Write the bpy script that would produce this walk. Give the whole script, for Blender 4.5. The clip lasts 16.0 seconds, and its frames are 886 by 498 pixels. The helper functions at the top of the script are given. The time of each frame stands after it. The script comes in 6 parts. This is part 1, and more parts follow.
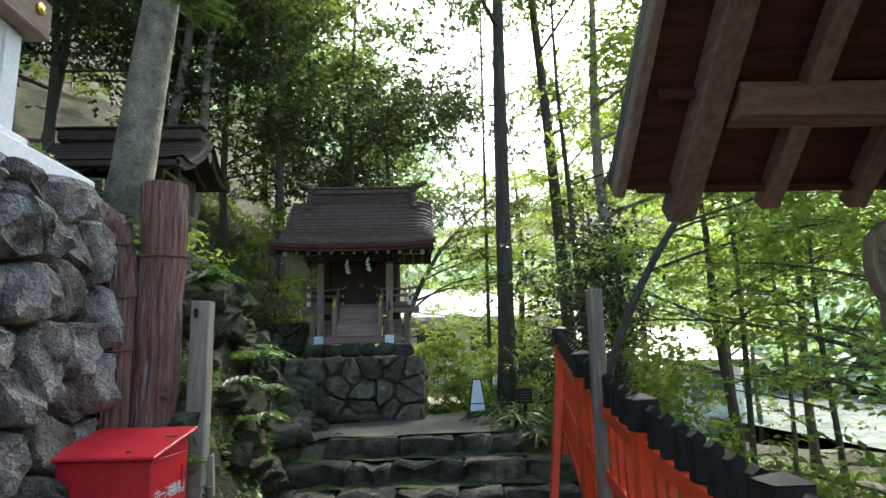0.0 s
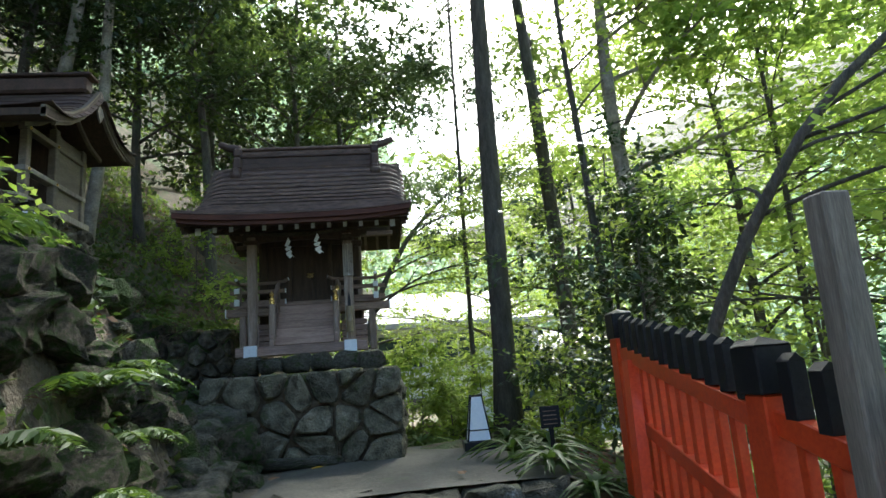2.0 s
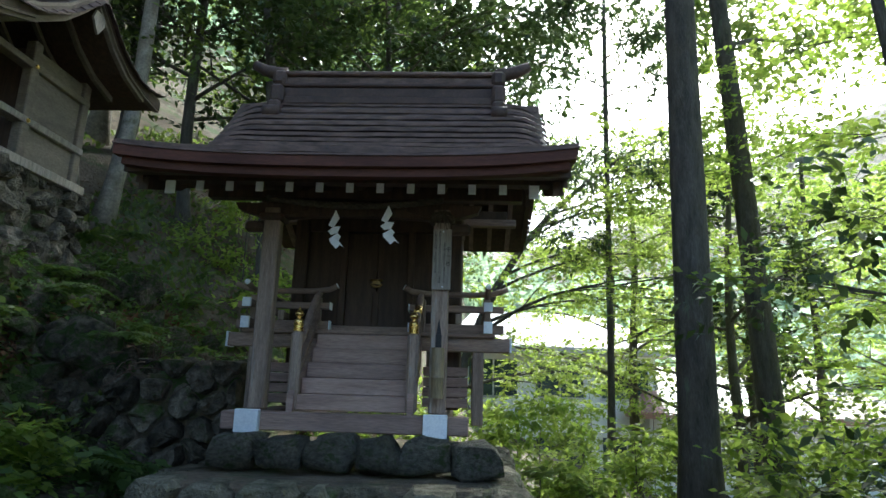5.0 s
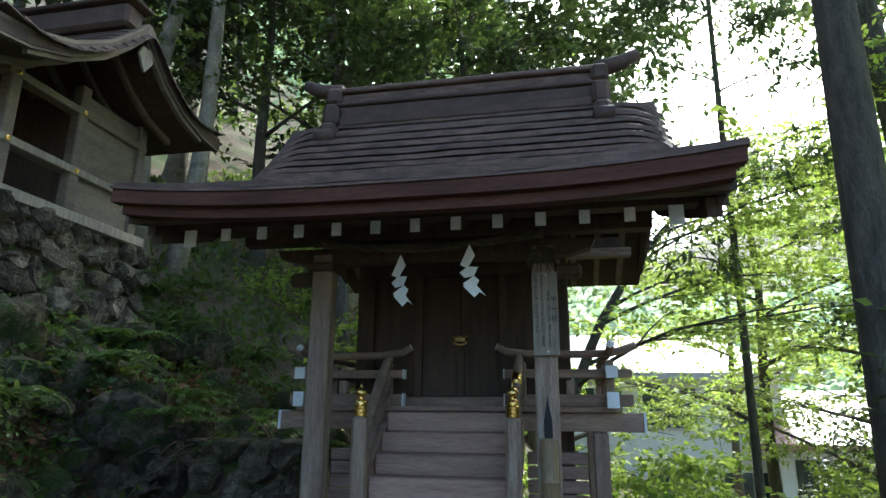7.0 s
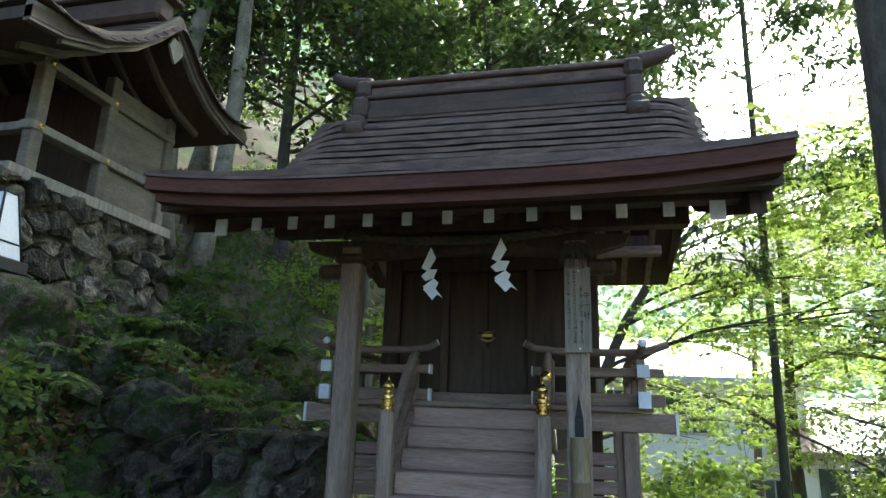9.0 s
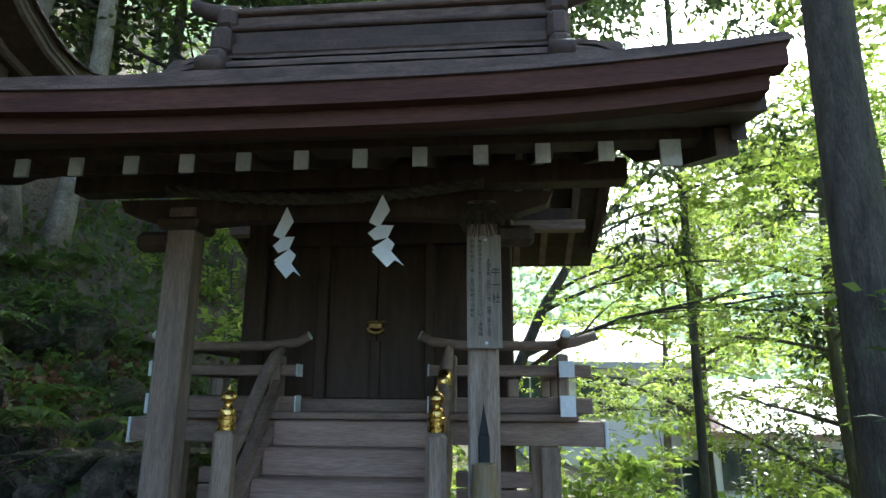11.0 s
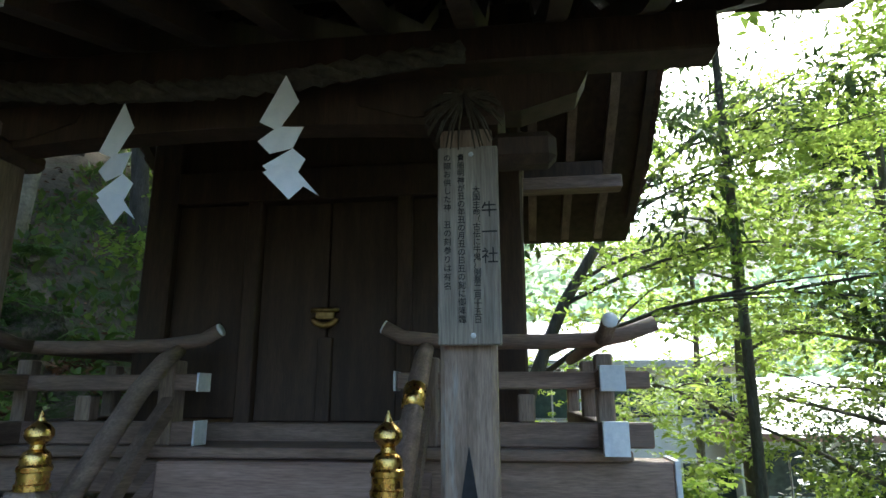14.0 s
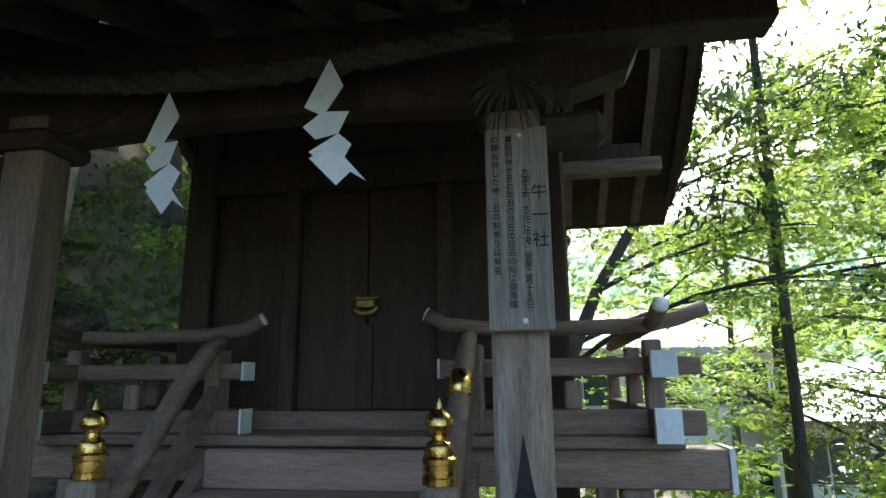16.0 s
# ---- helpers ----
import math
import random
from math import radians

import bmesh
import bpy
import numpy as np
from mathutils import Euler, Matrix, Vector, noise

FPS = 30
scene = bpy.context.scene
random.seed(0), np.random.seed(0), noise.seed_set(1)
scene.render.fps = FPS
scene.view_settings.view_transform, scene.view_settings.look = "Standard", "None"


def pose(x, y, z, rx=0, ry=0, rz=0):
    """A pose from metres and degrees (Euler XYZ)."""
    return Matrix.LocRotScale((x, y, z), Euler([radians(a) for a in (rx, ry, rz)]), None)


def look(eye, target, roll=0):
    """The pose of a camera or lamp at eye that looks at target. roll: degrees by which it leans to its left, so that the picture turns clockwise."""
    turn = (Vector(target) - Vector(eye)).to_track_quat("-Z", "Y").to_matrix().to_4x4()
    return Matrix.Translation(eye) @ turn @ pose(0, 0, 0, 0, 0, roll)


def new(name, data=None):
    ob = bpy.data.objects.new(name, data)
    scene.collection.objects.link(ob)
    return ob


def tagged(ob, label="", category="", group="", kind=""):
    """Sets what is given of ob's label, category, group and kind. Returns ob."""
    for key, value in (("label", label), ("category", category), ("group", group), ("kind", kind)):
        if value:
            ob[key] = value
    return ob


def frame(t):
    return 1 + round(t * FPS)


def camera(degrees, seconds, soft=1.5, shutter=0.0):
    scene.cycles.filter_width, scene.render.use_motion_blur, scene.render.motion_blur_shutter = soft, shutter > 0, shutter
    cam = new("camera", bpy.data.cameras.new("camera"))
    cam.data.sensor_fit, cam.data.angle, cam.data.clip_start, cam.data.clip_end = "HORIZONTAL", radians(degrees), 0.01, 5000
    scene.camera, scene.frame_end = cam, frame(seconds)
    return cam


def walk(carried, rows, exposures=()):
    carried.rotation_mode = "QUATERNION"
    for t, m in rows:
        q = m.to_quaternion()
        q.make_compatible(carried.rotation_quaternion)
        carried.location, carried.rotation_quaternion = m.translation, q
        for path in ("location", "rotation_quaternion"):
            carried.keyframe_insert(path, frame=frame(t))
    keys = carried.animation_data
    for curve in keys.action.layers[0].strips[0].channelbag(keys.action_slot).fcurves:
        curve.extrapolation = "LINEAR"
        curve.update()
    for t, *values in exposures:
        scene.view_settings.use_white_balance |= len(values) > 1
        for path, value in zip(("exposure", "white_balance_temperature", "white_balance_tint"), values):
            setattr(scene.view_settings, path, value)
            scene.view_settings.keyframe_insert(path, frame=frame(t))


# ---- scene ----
cam = camera(72.2, 16.0)
METRES, EYE, TILT, LEAN, TURN = 8.0, 1.5, 0.0, 0.0, -2.1
ROWS = [
    (0.0, 0.0, 0.0, 0.0, 0.27, 10.52, 1.45),
    (0.5, -0.0167, 0.0649, 0.0023, -1.32, 10.06, -0.26),
    (1.0, -0.0264, 0.1387, 0.0001, -0.12, 12.29, 2.5),
    (1.5, -0.027, 0.2132, 0.0031, -7.11, 12.35, 1.68),
    (2.0, -0.03, 0.2884, 0.0036, -3.43, 11.18, 4.21),
    (2.5, -0.0292, 0.3533, 0.0138, -2.92, 9.15, 1.95),
    (3.0, -0.0267, 0.4153, 0.0132, 3.37, 10.74, 3.43),
    (5.5, -0.068, 0.6995, 0.079, 4.22, 13.04, -1.89),
    (6.0, -0.0704, 0.729, 0.087, 5.03, 13.72, -1.28),
    (6.5, -0.0681, 0.7536, 0.1022, 11.13, 13.83, -0.13),
    (7.0, -0.0768, 0.7582, 0.1051, 13.14, 14.56, -0.35),
    (7.5, -0.0824, 0.7588, 0.1039, 15.2, 14.76, 0.02),
    (8.0, -0.0832, 0.7597, 0.1035, 15.91, 14.53, -1.7),
    (8.5, -0.0847, 0.7596, 0.1045, 15.62, 14.59, -1.17),
    (9.0, -0.084, 0.7613, 0.1033, 14.58, 14.41, -1.78),
    (9.5, -0.0737, 0.7721, 0.1018, 11.33, 12.27, -0.92),
    (12.0, -0.0884, 0.9057, 0.1208, 7.01, 14.02, -0.3),
    (12.5, -0.0816, 0.932, 0.1209, 8.6, 13.88, -0.93),
    (13.0, -0.0798, 0.9406, 0.1214, 8.9, 13.83, -0.43),
    (13.5, -0.0825, 0.9427, 0.1213, 9.28, 13.73, 0.13),
    (14.0, -0.0818, 0.9447, 0.1206, 9.2, 13.42, 0.18),
    (14.5, -0.0826, 0.9458, 0.1206, 9.04, 13.05, 0.09),
    (15.0, -0.0831, 0.9464, 0.1204, 9.6, 12.87, 0.48),
    (15.5, -0.0837, 0.947, 0.1204, 10.44, 12.75, 0.37),
    (16.0, -0.0868, 0.9465, 0.1203, 11.84, 12.41, 0.53),
]
EXPOSURE = 1.82
walk(cam, [(t, pose(0, 0, EYE, TILT, LEAN, TURN) @ pose(METRES * x, METRES * y, METRES * z, 90 + pitch, roll, yaw)) for t, x, y, z, yaw, pitch, roll in ROWS],
     [(0.0, EXPOSURE, 6100, 2), (3.0, EXPOSURE, 5800, 2), (6.0, EXPOSURE + 0.1, 5700, 3), (7.5, EXPOSURE + 0.3, 5750, 3), (9.5, EXPOSURE + 0.55, 5750, 3), (12.0, EXPOSURE + 0.38, 5600, 4), (16.0, EXPOSURE + 0.35, 5650, 4)])

# ---- world and sun: hazy daylight from ahead, above the valley ----
SUN_EL, SUN_AZ = 44.0, 24.0  # azimuth from +y towards +x
world = bpy.data.worlds.new("sky")
scene.world = world
world.use_nodes = True
wt = world.node_tree
sky = wt.nodes.new("ShaderNodeTexSky")
sky.sky_type = "NISHITA"
sky.sun_disc = False
sky.sun_elevation, sky.sun_rotation = radians(SUN_EL), radians(SUN_AZ)
sky.dust_density, sky.air_density = 4.0, 1.0
wt.links.new(sky.outputs[0], wt.nodes["Background"].inputs[0])
wt.nodes["Background"].inputs[1].default_value = 0.15
sun = new("sun", bpy.data.lights.new("sun", "SUN"))
sun.data.energy, sun.data.angle, sun.data.color = 3.2, radians(7), (1.0, 0.95, 0.84)
sd = Vector((math.sin(radians(SUN_AZ)) * math.cos(radians(SUN_EL)), math.cos(radians(SUN_AZ)) * math.cos(radians(SUN_EL)), math.sin(radians(SUN_EL))))
sun.matrix_world = look(sd * 60, (0, 0, 0))


# ---- materials ----
def material(name, base, base2=None, rough=0.7, metal=0.0, scale=8.0, fine=60.0, bump=0.3, dist=0.01, stretch=(1, 1, 1), stain=None, stain_scale=2.0,
             stain_level=0.55, vary=0.12, spec=0.5):
    m = bpy.data.materials.new(name)
    m.use_nodes = True
    nt = m.node_tree
    N, L = nt.nodes, nt.links
    b = N["Principled BSDF"]
    b.inputs["Metallic"].default_value = metal
    b.inputs["Specular IOR Level"].default_value = spec
    geo = N.new("ShaderNodeTexCoord")
    mp = N.new("ShaderNodeMapping")
    mp.inputs["Scale"].default_value = stretch
    L.new(geo.outputs["Object"], mp.inputs[0])
    info = N.new("ShaderNodeObjectInfo")
    off = N.new("ShaderNodeVectorMath")
    off.operation = "ADD"
    sc = N.new("ShaderNodeVectorMath")
    sc.operation = "SCALE"
    cmb = N.new("ShaderNodeCombineXYZ")
    for i in range(3):
        L.new(info.outputs["Random"], cmb.inputs[i])
    L.new(cmb.outputs[0], sc.inputs[0])
    sc.inputs["Scale"].default_value = 17.0
    L.new(mp.outputs[0], off.inputs[0])
    L.new(sc.outputs[0], off.inputs[1])

    def nz(s, d=4.0, r=0.6):
        n = N.new("ShaderNodeTexNoise")
        n.inputs["Scale"].default_value, n.inputs["Detail"].default_value, n.inputs["Roughness"].default_value = s, d, r
        L.new(off.outputs[0], n.inputs["Vector"])
        return n
    n1, n2 = nz(scale), nz(fine, 3.0)
    base2 = base2 or tuple(c * 0.6 for c in base)
    r1 = N.new("ShaderNodeValToRGB")
    r1.color_ramp.elements[0].position, r1.color_ramp.elements[1].position = 0.32, 0.68
    r1.color_ramp.elements[0].color, r1.color_ramp.elements[1].color = (*base2, 1), (*base, 1)
    L.new(n1.outputs[0], r1.inputs[0])
    mix = N.new("ShaderNodeMix")
    mix.data_type, mix.blend_type = "RGBA", "OVERLAY"
    mix.inputs[0].default_value = 0.7
    L.new(r1.outputs[0], mix.inputs[6])
    L.new(n2.outputs[0], mix.inputs[7])
    col = mix.outputs[2]
    if stain:
        n3 = nz(stain_scale, 6.0, 0.7)
        r3 = N.new("ShaderNodeValToRGB")
        r3.color_ramp.elements[0].position, r3.color_ramp.elements[1].position = stain_level, stain_level + 0.1
        L.new(n3.outputs[0], r3.inputs[0])
        ms = N.new("ShaderNodeMix")
        ms.data_type = "RGBA"
        L.new(r3.outputs[0], ms.inputs[0])
        L.new(col, ms.inputs[6])
        ms.inputs[7].default_value = (*stain, 1)
        col = ms.outputs[2]
    hs = N.new("ShaderNodeHueSaturation")
    mr = N.new("ShaderNodeMapRange")
    mr.inputs[3].default_value, mr.inputs[4].default_value = 1 - vary, 1 + vary
    L.new(info.outputs["Random"], mr.inputs[0])
    L.new(mr.outputs[0], hs.inputs["Value"])
    L.new(col, hs.inputs["Color"])
    L.new(hs.outputs[0], b.inputs["Base Color"])
    rr = N.new("ShaderNodeMapRange")
    rr.inputs[3].default_value, rr.inputs[4].default_value = max(0.02, rough - 0.12), min(1, rough + 0.12)
    L.new(n2.outputs[0], rr.inputs[0])
    L.new(rr.outputs[0], b.inputs["Roughness"])
    bp = N.new("ShaderNodeBump")
    bp.inputs["Strength"].default_value, bp.inputs["Distance"].default_value = bump, dist
    add = N.new("ShaderNodeMath")
    L.new(n1.outputs[0], add.inputs[0])
    L.new(n2.outputs[0], add.inputs[1])
    L.new(add.outputs[0], bp.inputs["Height"])
    L.new(bp.outputs[0], b.inputs["Normal"])
    return m


def leaf_material(name, c1, c2, through_light=0.45, rough=0.5, scale=0.5):
    m = bpy.data.materials.new(name)
    m.use_nodes = True
    nt = m.node_tree
    N, L = nt.nodes, nt.links
    b, out = N["Principled BSDF"], N["Material Output"]
    b.inputs["Roughness"].default_value = rough
    geo = N.new("ShaderNodeNewGeometry")
    n = N.new("ShaderNodeTexNoise")
    n.inputs["Scale"].default_value = scale
    L.new(geo.outputs["Position"], n.inputs["Vector"])
    ad = N.new("ShaderNodeMath")
    ad.operation = "MULTIPLY_ADD"
    L.new(geo.outputs["Random Per Island"], ad.inputs[0])
    ad.inputs[1].default_value = 0.6
    L.new(n.outputs[0], ad.inputs[2])
    r = N.new("ShaderNodeValToRGB")
    r.color_ramp.elements[0].position, r.color_ramp.elements[1].position = 0.4, 1.1
    r.color_ramp.elements[0].color, r.color_ramp.elements[1].color = (*c1, 1), (*c2, 1)
    L.new(ad.outputs[0], r.inputs[0])
    L.new(r.outputs[0], b.inputs["Base Color"])
    t = N.new("ShaderNodeBsdfTranslucent")
    hs = N.new("ShaderNodeHueSaturation")
    hs.inputs["Hue"].default_value, hs.inputs["Saturation"].default_value, hs.inputs["Value"].default_value = 0.485, 1.1, 2.2
    L.new(r.outputs[0], hs.inputs["Color"])
    L.new(hs.outputs[0], t.inputs["Color"])
    mx = N.new("ShaderNodeMixShader")
    mx.inputs[0].default_value = through_light
    L.new(b.outputs[0], mx.inputs[1])
    L.new(t.outputs[0], mx.inputs[2])
    L.new(mx.outputs[0], out.inputs["Surface"])
    return m


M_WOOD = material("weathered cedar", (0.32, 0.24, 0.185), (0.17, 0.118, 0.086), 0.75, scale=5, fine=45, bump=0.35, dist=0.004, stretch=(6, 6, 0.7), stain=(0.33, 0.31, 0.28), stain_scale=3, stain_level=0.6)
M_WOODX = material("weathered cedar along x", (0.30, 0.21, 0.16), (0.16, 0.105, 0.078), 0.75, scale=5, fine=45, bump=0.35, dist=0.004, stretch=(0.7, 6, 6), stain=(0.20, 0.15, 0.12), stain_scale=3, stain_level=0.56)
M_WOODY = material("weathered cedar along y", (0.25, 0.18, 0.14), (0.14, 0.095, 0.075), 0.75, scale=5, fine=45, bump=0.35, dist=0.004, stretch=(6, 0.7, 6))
M_STEP = material("worn stair plank", (0.37, 0.255, 0.205), (0.22, 0.14, 0.108), 0.65, scale=4, fine=40, bump=0.3, dist=0.003, stretch=(0.5, 6, 6), stain=(0.22, 0.14, 0.115), stain_scale=3.5, stain_level=0.58)
# Aged cedar, darkened further so its colour carries the shade under the eaves.
M_SHADEDCEDAR = material("aged dark cedar with shade in colour", (0.078, 0.047, 0.03), (0.038, 0.023, 0.0145), 0.7, scale=5, fine=45, bump=0.3, dist=0.003, stretch=(6, 6, 0.7))
M_ROOF = material("bark roof layers", (0.17, 0.108, 0.086), (0.06, 0.037, 0.029), 0.65, scale=6, fine=70, bump=0.5, dist=0.006, stretch=(1.5, 5, 5), stain=(0.15, 0.115, 0.10), stain_scale=4, stain_level=0.62, spec=0.45)
M_FASCIA = material("red brown eave board", (0.10, 0.042, 0.03), (0.05, 0.022, 0.017), 0.75, spec=0.2, scale=5, fine=45, bump=0.2, dist=0.003, stretch=(0.7, 6, 6))
M_COPPER = material("grey green copper sheet", (0.17, 0.19, 0.18), (0.09, 0.10, 0.10), 0.45, metal=0.5, scale=5, fine=40, bump=0.1)
M_RIDGE = material("dark ridge board", (0.095, 0.058, 0.046), (0.048, 0.03, 0.024), 0.75, scale=6, fine=60, bump=0.2, dist=0.003)
M_WHITE = material("white painted end grain", (0.80, 0.82, 0.84), (0.70, 0.72, 0.75), 0.6, scale=20, fine=90, bump=0.1, dist=0.002)
M_PAPER = material("white paper", (0.85, 0.87, 0.90), (0.8, 0.82, 0.85), 0.8, scale=4, fine=50, bump=0.05)
M_GOLD = material("gilded brass", (0.83, 0.56, 0.19), (0.62, 0.38, 0.10), 0.28, metal=1.0, scale=14, fine=80, bump=0.05, dist=0.001)
M_OLDBRASS = material("aged brass", (0.42, 0.30, 0.12), (0.20, 0.13, 0.05), 0.45, metal=0.9, scale=14, fine=80, bump=0.1, dist=0.001)
M_LICHENBARK = material("mossy lichened bark", (0.27, 0.24, 0.18), (0.09, 0.08, 0.055), 0.92, scale=5, fine=35, bump=0.9, dist=0.02, stain=(0.07, 0.09, 0.03), stain_scale=2.6, stain_level=0.55)
M_STONE = material("grey stone", (0.27, 0.245, 0.175), (0.075, 0.068, 0.046), 0.92, spec=0.2, scale=9, fine=60, bump=1.0, dist=0.035, stain=(0.085, 0.10, 0.045), stain_scale=3.2, stain_level=0.56, vary=0.3)
M_WALLSTONE = material("purple grey field stone", (0.43, 0.385, 0.35), (0.085, 0.07, 0.064), 0.8, spec=0.35, scale=7, fine=55, bump=1.0, dist=0.045, stain=(0.46, 0.47, 0.43), stain_scale=3.4, stain_level=0.63, vary=0.5)
M_MOSSSTONE = material("mossy stone", (0.21, 0.178, 0.13), (0.034, 0.03, 0.022), 0.9, spec=0.2, scale=9, fine=60, bump=1.0, dist=0.03, stain=(0.06, 0.085, 0.025), stain_scale=4, stain_level=0.56, vary=0.5)
M_BOULDER = material("mossy boulder", (0.20, 0.172, 0.125), (0.038, 0.034, 0.025), 0.92, spec=0.2, scale=11, fine=75, bump=1.0, dist=0.05, stain=(0.055, 0.085, 0.022), stain_scale=6, stain_level=0.47, vary=0.3)
M_SLAB = material("lichened slab", (0.26, 0.24, 0.18), (0.085, 0.08, 0.06), 0.9, scale=11, fine=75, bump=1.0, dist=0.05, stain=(0.07, 0.10, 0.03), stain_scale=5, stain_level=0.52, vary=0.2)
M_STEPSTONE = material("lichen step stone", (0.13, 0.125, 0.095), (0.035, 0.036, 0.026), 0.92, spec=0.2, scale=8, fine=60, bump=1.0, dist=0.03, stain=(0.36, 0.37, 0.34), stain_scale=6, stain_level=0.63, vary=0.4)
M_EARTH = material("dark leaf litter earth", (0.16, 0.12, 0.078), (0.065, 0.052, 0.034), 0.95, scale=3, fine=25, bump=0.9, dist=0.04, stain=(0.055, 0.085, 0.022), stain_scale=1.3, stain_level=0.5)
M_PATH = material("trodden grey earth", (0.125, 0.113, 0.09), (0.075, 0.07, 0.055), 0.95, scale=2.5, fine=40, bump=0.4, dist=0.01, stain=(0.10, 0.11, 0.06), stain_scale=1.5, stain_level=0.6)
M_MOSS = material("moss", (0.075, 0.105, 0.025), (0.04, 0.055, 0.015), 1.0, scale=12, fine=90, bump=0.8, dist=0.015)
M_BARK = material("forest bark", (0.13, 0.115, 0.095), (0.06, 0.052, 0.043), 0.9, scale=6, fine=35, bump=0.9, dist=0.02, stretch=(3, 3, 0.7), stain=(0.16, 0.19, 0.12), stain_scale=2.5, stain_level=0.6)
M_PALEBARK = material("pale lichened bark", (0.36, 0.32, 0.26), (0.17, 0.145, 0.115), 0.9, scale=5, fine=35, bump=0.6, dist=0.015, stain=(0.13, 0.12, 0.08), stain_scale=3, stain_level=0.55)
M_CEDARBARK = material("red cedar bark sheet", (0.42, 0.22, 0.17), (0.10, 0.045, 0.036), 0.9, scale=9, fine=50, bump=1.0, dist=0.02, stretch=(5, 5, 0.22), stain=(0.45, 0.38, 0.36), stain_scale=7, stain_level=0.57)
M_VERMILION = material("vermilion paint", (0.80, 0.085, 0.02), (0.66, 0.065, 0.018), 0.4, scale=6, fine=60, bump=0.1, dist=0.003)
M_BLACK = material("black lacquered metal", (0.022, 0.022, 0.025), (0.014, 0.014, 0.016), 0.5, scale=6, fine=60, bump=0.05, spec=0.25)
M_BOX = material("red enamelled steel", (0.72, 0.03, 0.045), (0.62, 0.025, 0.038), 0.38, scale=4, fine=50, bump=0.05, dist=0.002)
M_RUST = material("rust", (0.20, 0.085, 0.04), (0.11, 0.05, 0.03), 0.8)
M_GREYWOOD = material("silvered post wood", (0.34, 0.30, 0.25), (0.20, 0.17, 0.14), 0.8, scale=6, fine=50, bump=0.5, dist=0.006, stretch=(6, 6, 0.4))
M_PLASTER = material("white plaster", (0.78, 0.79, 0.80), (0.68, 0.69, 0.70), 0.85, scale=2, fine=40, bump=0.15)
M_OLDPANEL = material("old plank panel", (0.19, 0.155, 0.115), (0.12, 0.095, 0.072), 0.8, scale=3, fine=35, bump=0.2, dist=0.004, stretch=(1, 1, 3))
M_BAMBOO = material("dried bamboo", (0.30, 0.23, 0.13), (0.18, 0.13, 0.07), 0.55, scale=6, fine=50, bump=0.15, dist=0.003, stretch=(4, 4, 0.5))
M_STRAW = material("dark straw rope", (0.10, 0.085, 0.06), (0.05, 0.042, 0.03), 0.95, scale=20, fine=90, bump=0.8, dist=0.006)
M_INK = material("black ink", (0.02, 0.02, 0.022), rough=0.8)
M_GLASSDARK = material("dark window glass", (0.05, 0.07, 0.07), (0.03, 0.05, 0.05), 0.1, scale=1, fine=5, bump=0.0)
M_TIN = material("red brown roof sheet", (0.30, 0.17, 0.13), (0.20, 0.11, 0.09), 0.5, scale=2, fine=30, bump=0.1)
M_GREYROOF = material("pale grey roof", (0.45, 0.45, 0.46), (0.35, 0.35, 0.36), 0.6, scale=2, fine=30, bump=0.1)
M_TWIG = material("dry root", (0.16, 0.10, 0.065), (0.08, 0.05, 0.033), 0.9)
M_YELLOW = material("yellow leaf", (0.75, 0.48, 0.03), (0.6, 0.3, 0.02), 0.6)
M_WATER = material("shallow river water", (0.46, 0.47, 0.44), (0.25, 0.27, 0.26), 0.15, scale=0.6, fine=4, bump=0.6, dist=0.05)
M_MAPLE = leaf_material("maple leaf", (0.09, 0.15, 0.03), (0.19, 0.25, 0.065), 0.65)
M_EVER = leaf_material("evergreen leaf", (0.022, 0.045, 0.014), (0.055, 0.085, 0.025), 0.2, 0.35)
M_MIXED = leaf_material("broad leaf", (0.04, 0.075, 0.02), (0.11, 0.15, 0.04), 0.45)
# Paler, bluer green: the valley haze is put into the leaf colour.
M_FAR = leaf_material("far leaf with haze in colour", (0.13, 0.19, 0.13), (0.24, 0.32, 0.21), 0.5)
M_NEEDLE = leaf_material("cedar needle", (0.025, 0.05, 0.018), (0.06, 0.09, 0.03), 0.3)
M_FERN = leaf_material("fern frond", (0.035, 0.07, 0.016), (0.085, 0.14, 0.03), 0.38)
M_LITTER = leaf_material("fallen brown leaf", (0.07, 0.035, 0.018), (0.20, 0.11, 0.055), 0.1, 0.8, 3.0)


# ---- building helpers ----
rnd = random.Random(7)
rng = np.random.default_rng(7)


def mesh_from(name, verts, faces, mat, parent=None, smooth=False):
    me = bpy.data.meshes.new(name)
    me.from_pydata([tuple(v) for v in verts], [], faces)
    me.materials.append(mat)
    if smooth:
        me.shade_smooth()
    me.update()
    ob = new(name, me)
    if parent:
        ob.parent = parent
    return ob


def bm_done(name, bm, mat, parent=None, smooth=False):
    bmesh.ops.recalc_face_normals(bm, faces=bm.faces)
    me = bpy.data.meshes.new(name)
    bm.to_mesh(me)
    bm.free()
    me.materials.append(mat)
    if smooth:
        me.shade_smooth()
    ob = new(name, me)
    if parent:
        ob.parent = parent
    return ob


